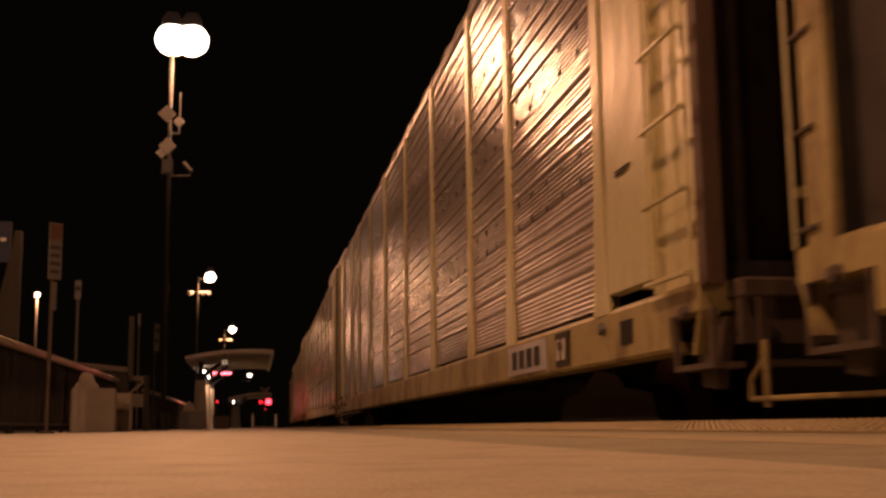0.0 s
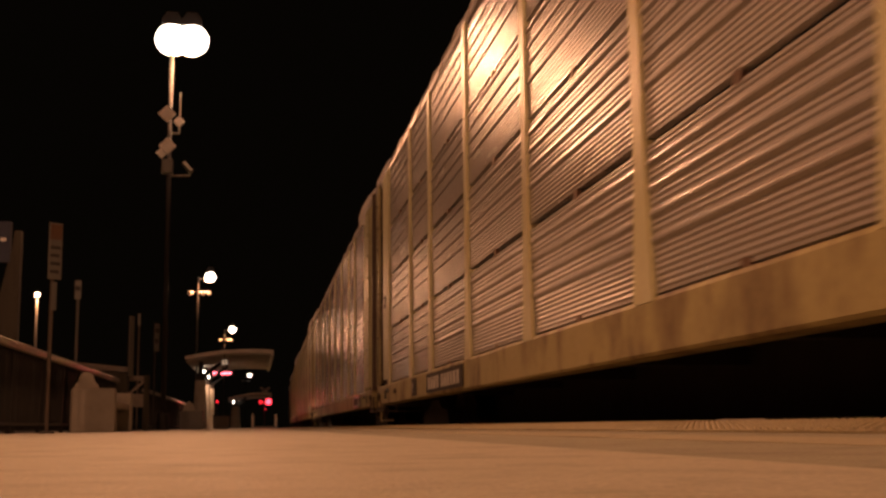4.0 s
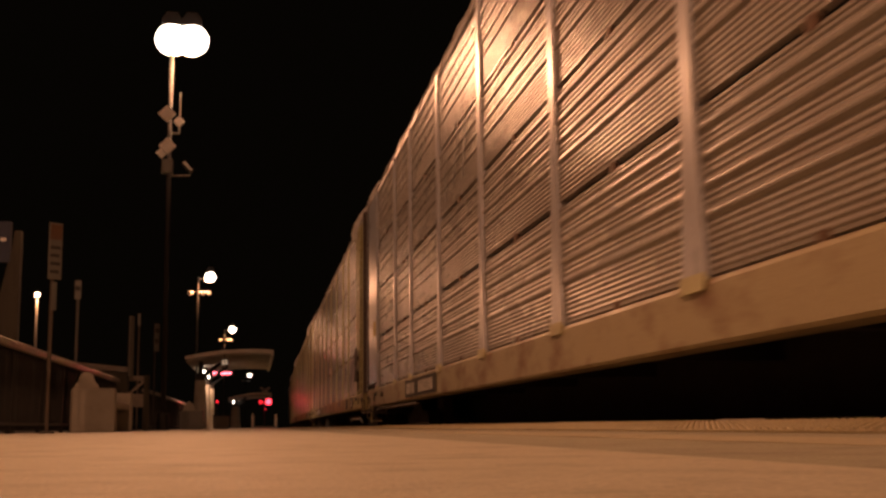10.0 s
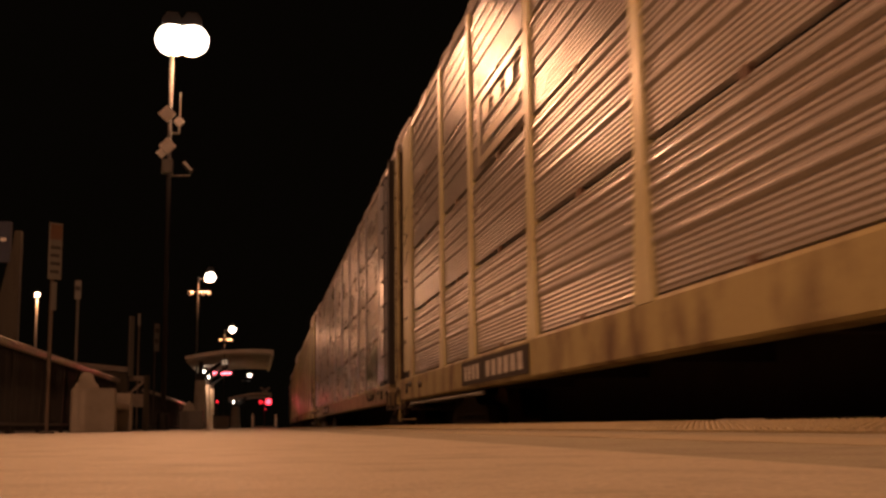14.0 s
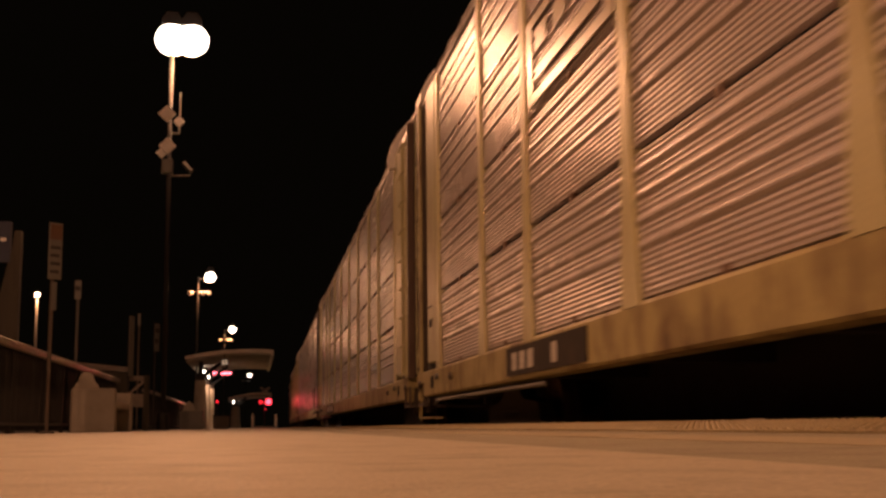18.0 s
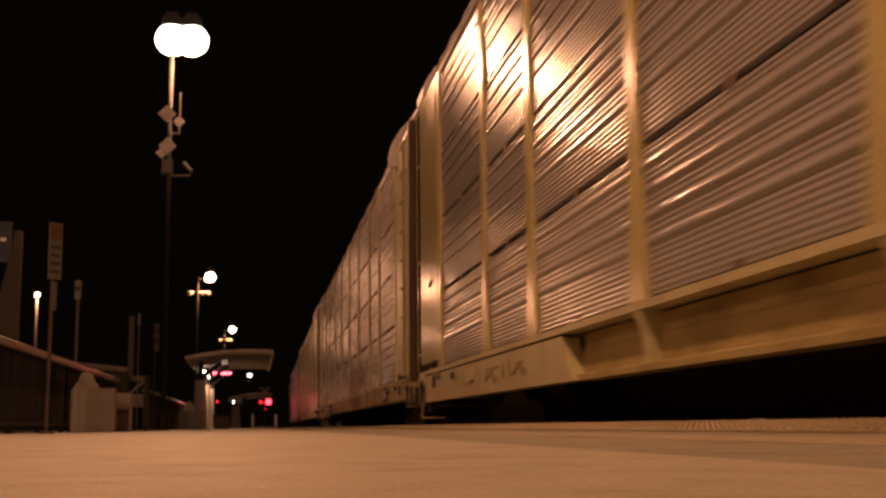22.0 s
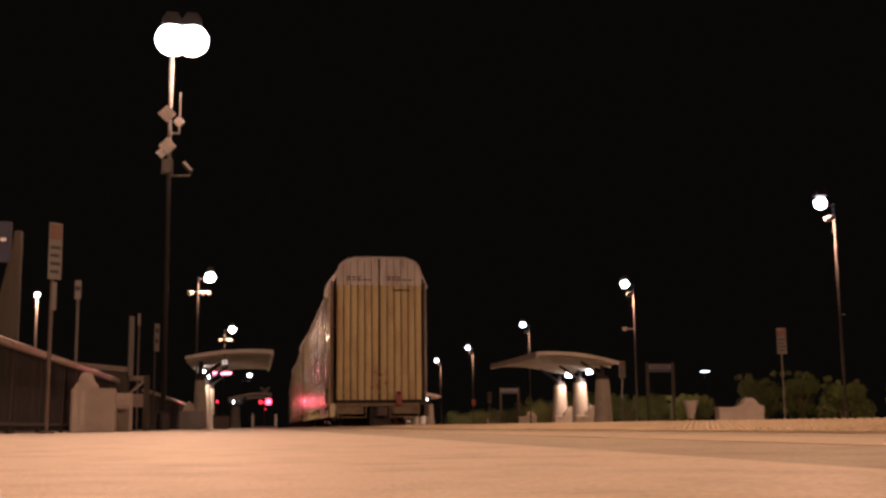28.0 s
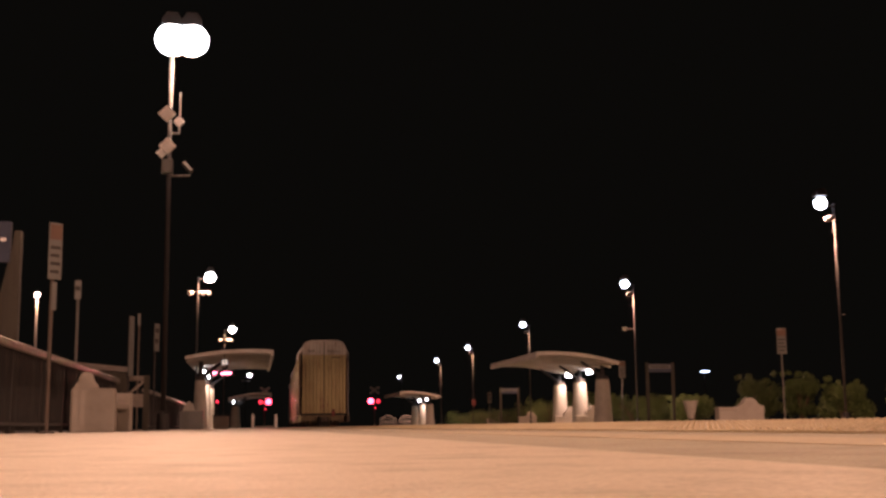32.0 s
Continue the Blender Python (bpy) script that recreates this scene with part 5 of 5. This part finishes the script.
def side_signal(x, y, r, mat):
    """A single red lamp on a short mast beside the road."""
    s = thing("crossing_signal", pose(x, y, -0.26), "slim road signal with one small red lamp", "signal", "crossing signals")
    part("mast", tube(B(), (0, 0, 0), (0, 0, 3.3), 0.05, n=10), STEEL, s)
    part("footing", box(B(), -0.15, 0.15, -0.15, 0.15, 0, 0.2, 0.02), STUCCO, s)
    part("backboard", tube(B(), (0, -0.10, 3.05), (0, -0.06, 3.05), 0.26, n=18), BLACK, s)
    part("lens", tube(B(), (0, -0.16, 3.05), (0, -0.10, 3.05), r, n=14), mat, s, "small lit red lens")


crossing_signal(1.15, 125.0)
crossing_signal(12.75, 125.0, -1)
# lens radii of the side signals take in the bloom around each lamp
side_signal(-9.58, 125.0, 0.19, GLOW_RED)
side_signal(-5.86, 125.0, 0.15, GLOW_DIM)
side_signal(-3.75, 125.0, 0.15, GLOW_DIM)
for lx, aim, watts, cone in ((1.55, (2.75, 82.0, 0.8), 2500, 6), (12.75, (13.35, 60.0, 1.5), 90, 70), (1.55, (-2.74, 45.0, 1.0), 6000, 3.5)):
    cutoff(lx, 124.6, 2.71, watts, aim, cone, 0.3, (1.0, 0.05, 0.06), 0.2)

# white arched gate panels by the crossing on the far side
for gx in (12.5, 14.3):
    g = thing("arched_gate", pose(gx, 110.0, 0.04), "white metal gate with an arched top", "gate", "arched gates")
    for i in range(7):
        f = i / 6
        h = 0.65 + 0.35 * math.sin(math.pi * f)
        part("bar", tube(B(), (-0.75 + 1.5 * f, 0, 0), (-0.75 + 1.5 * f, 0, h), 0.022, n=6), WHITE, g)
    for i in range(7):
        a, b = i / 7, (i + 1) / 7
        part("top_rail", tube(B(), (-0.75 + 1.5 * a, 0, 0.65 + 0.35 * math.sin(math.pi * a)), (-0.75 + 1.5 * b, 0, 0.65 + 0.35 * math.sin(math.pi * b)), 0.024, n=6), WHITE, g)
    part("mid_rail", tube(B(), (-0.75, 0, 0.4), (0.75, 0, 0.4), 0.018, n=6), WHITE, g)

# distant strip light on a building's wall behind the bushes
f = thing("wall_light", pose(32.0, 80.0, 3.67), "white strip light on a dark post beyond the bushes", "lamp")
part("tube", box(B(), -0.32, 0.32, -0.05, 0.05, -0.045, 0.045, 0.02), GLOW_WHITE, f)
part("housing", box(B(), -0.36, 0.36, 0.05, 0.3, -0.06, 0.06, 0.02), POLE, f)
part("post", box(B(), -0.04, 0.04, 0.1, 0.2, -3.65, -0.05), BLACK, f)

# ---- shrubs ----


def leaf_mesh(seed, n, r, h):
    rng = random.Random(seed)
    verts, faces = [], []
    lumps = [(rng.uniform(-0.72, 0.72) * r, rng.uniform(-0.5, 0.5) * r, h * rng.uniform(0.22, 0.66), r * rng.uniform(0.22, 0.42)) for _ in range(13)]
    # loose sprays that stand out of the outline
    for _ in range(16):
        a = rng.uniform(0, 6.28)
        lumps.append((math.cos(a) * r * rng.uniform(0.3, 0.95), math.sin(a) * r * 0.5, h * rng.uniform(0.5, 0.9), r * rng.uniform(0.07, 0.16)))
    for i in range(n):
        cx, cy, cz, cr = rng.choices(lumps, [p[3] ** 2 for p in lumps])[0]
        d = Vector((rng.gauss(0, 1), rng.gauss(0, 1), rng.gauss(0, 0.9))).normalized() * cr * rng.uniform(0.45, 1.3)
        c = Vector((cx, cy, max(0.06, cz + d.z * 0.9))) + Vector((d.x, d.y, 0))
        s = rng.uniform(0.03, 0.07)
        q = Euler((rng.uniform(0, 6), rng.uniform(0, 6), rng.uniform(0, 6))).to_matrix()
        b = len(verts)
        for v in ((-s, 0, 0), (0, -s * 0.45, 0.01), (s, 0, 0), (0, s * 0.45, 0.01)):
            verts.append(c + q @ Vector(v))
        faces.append((b, b + 1, b + 2, b + 3))
    me = bpy.data.meshes.new("leaves")
    me.from_pydata([tuple(v) for v in verts], [], faces)
    me.materials.append(LEAF)
    return me


def shrub(x, y, r, h, seed, n=2600):
    s = thing("shrub", pose(x, y, 0.02), "loose dark green shrub lit from the platform", "shrub", "shrubs behind the platform")
    rng = random.Random(seed + 100)
    for i in range(6):
        a = rng.uniform(0, 6.28)
        part("stem", tube(B(), (0, 0, 0), (math.cos(a) * r * 0.5, math.sin(a) * r * 0.5, h * rng.uniform(0.5, 0.8)), 0.05, 0.015, 6), BARK, s)
    tagged(part("leaves", leaf_mesh(seed, n, r, h), LEAF, s), kind="stuff")


for i, (sx, sy, sr, sh) in enumerate([(19.15, 42.5, 0.95, 2.05), (20.7, 42.2, 0.75, 2.1), (20.3, 38.2, 0.85, 1.65), (21.75, 37.0, 0.5, 1.5), (18.9, 49.0, 1.0, 1.35), (19.6, 56.0, 1.2, 1.5), (18.9, 57.0, 1.5, 1.6), (16.9, 60.0, 1.4, 1.9), (18.6, 72.0, 1.8, 1.9), (19.0, 79.0, 1.9, 1.7), (18.6, 86.0, 1.5, 1.3), (19.2, 95.0, 2.0, 1.3), (18.9, 104.0, 1.7, 1.2)]):
    shrub(sx, sy, sr, sh, 20 + i, 2600 if sy > 60 else 7500)

# ---- what moves ----


def motions():
    times = [i * 1.0 for i in range(33)]
    for k, car in CARS:
        walk(car, [(t, car_pose(k, t)) for t in times])
    # the wheels roll: a row whenever they have turned by about 80 degrees
    stops, last = [0.0], 0.0
    for i in range(1, 961):
        t = i / FPS
        ahead = run(min(t + 1 / FPS, 32.0)) - last
        if ahead / 0.42 > 1.45 or i == 960:
            stops.append(t)
            last = run(t)
    for k, wheel, dy in WHEELS:
        if 0 <= k <= 5:
            walk(wheel, [(t, pose(0, dy, 0.42, -math.degrees(run(t) / 0.42))) for t in stops])


motions()
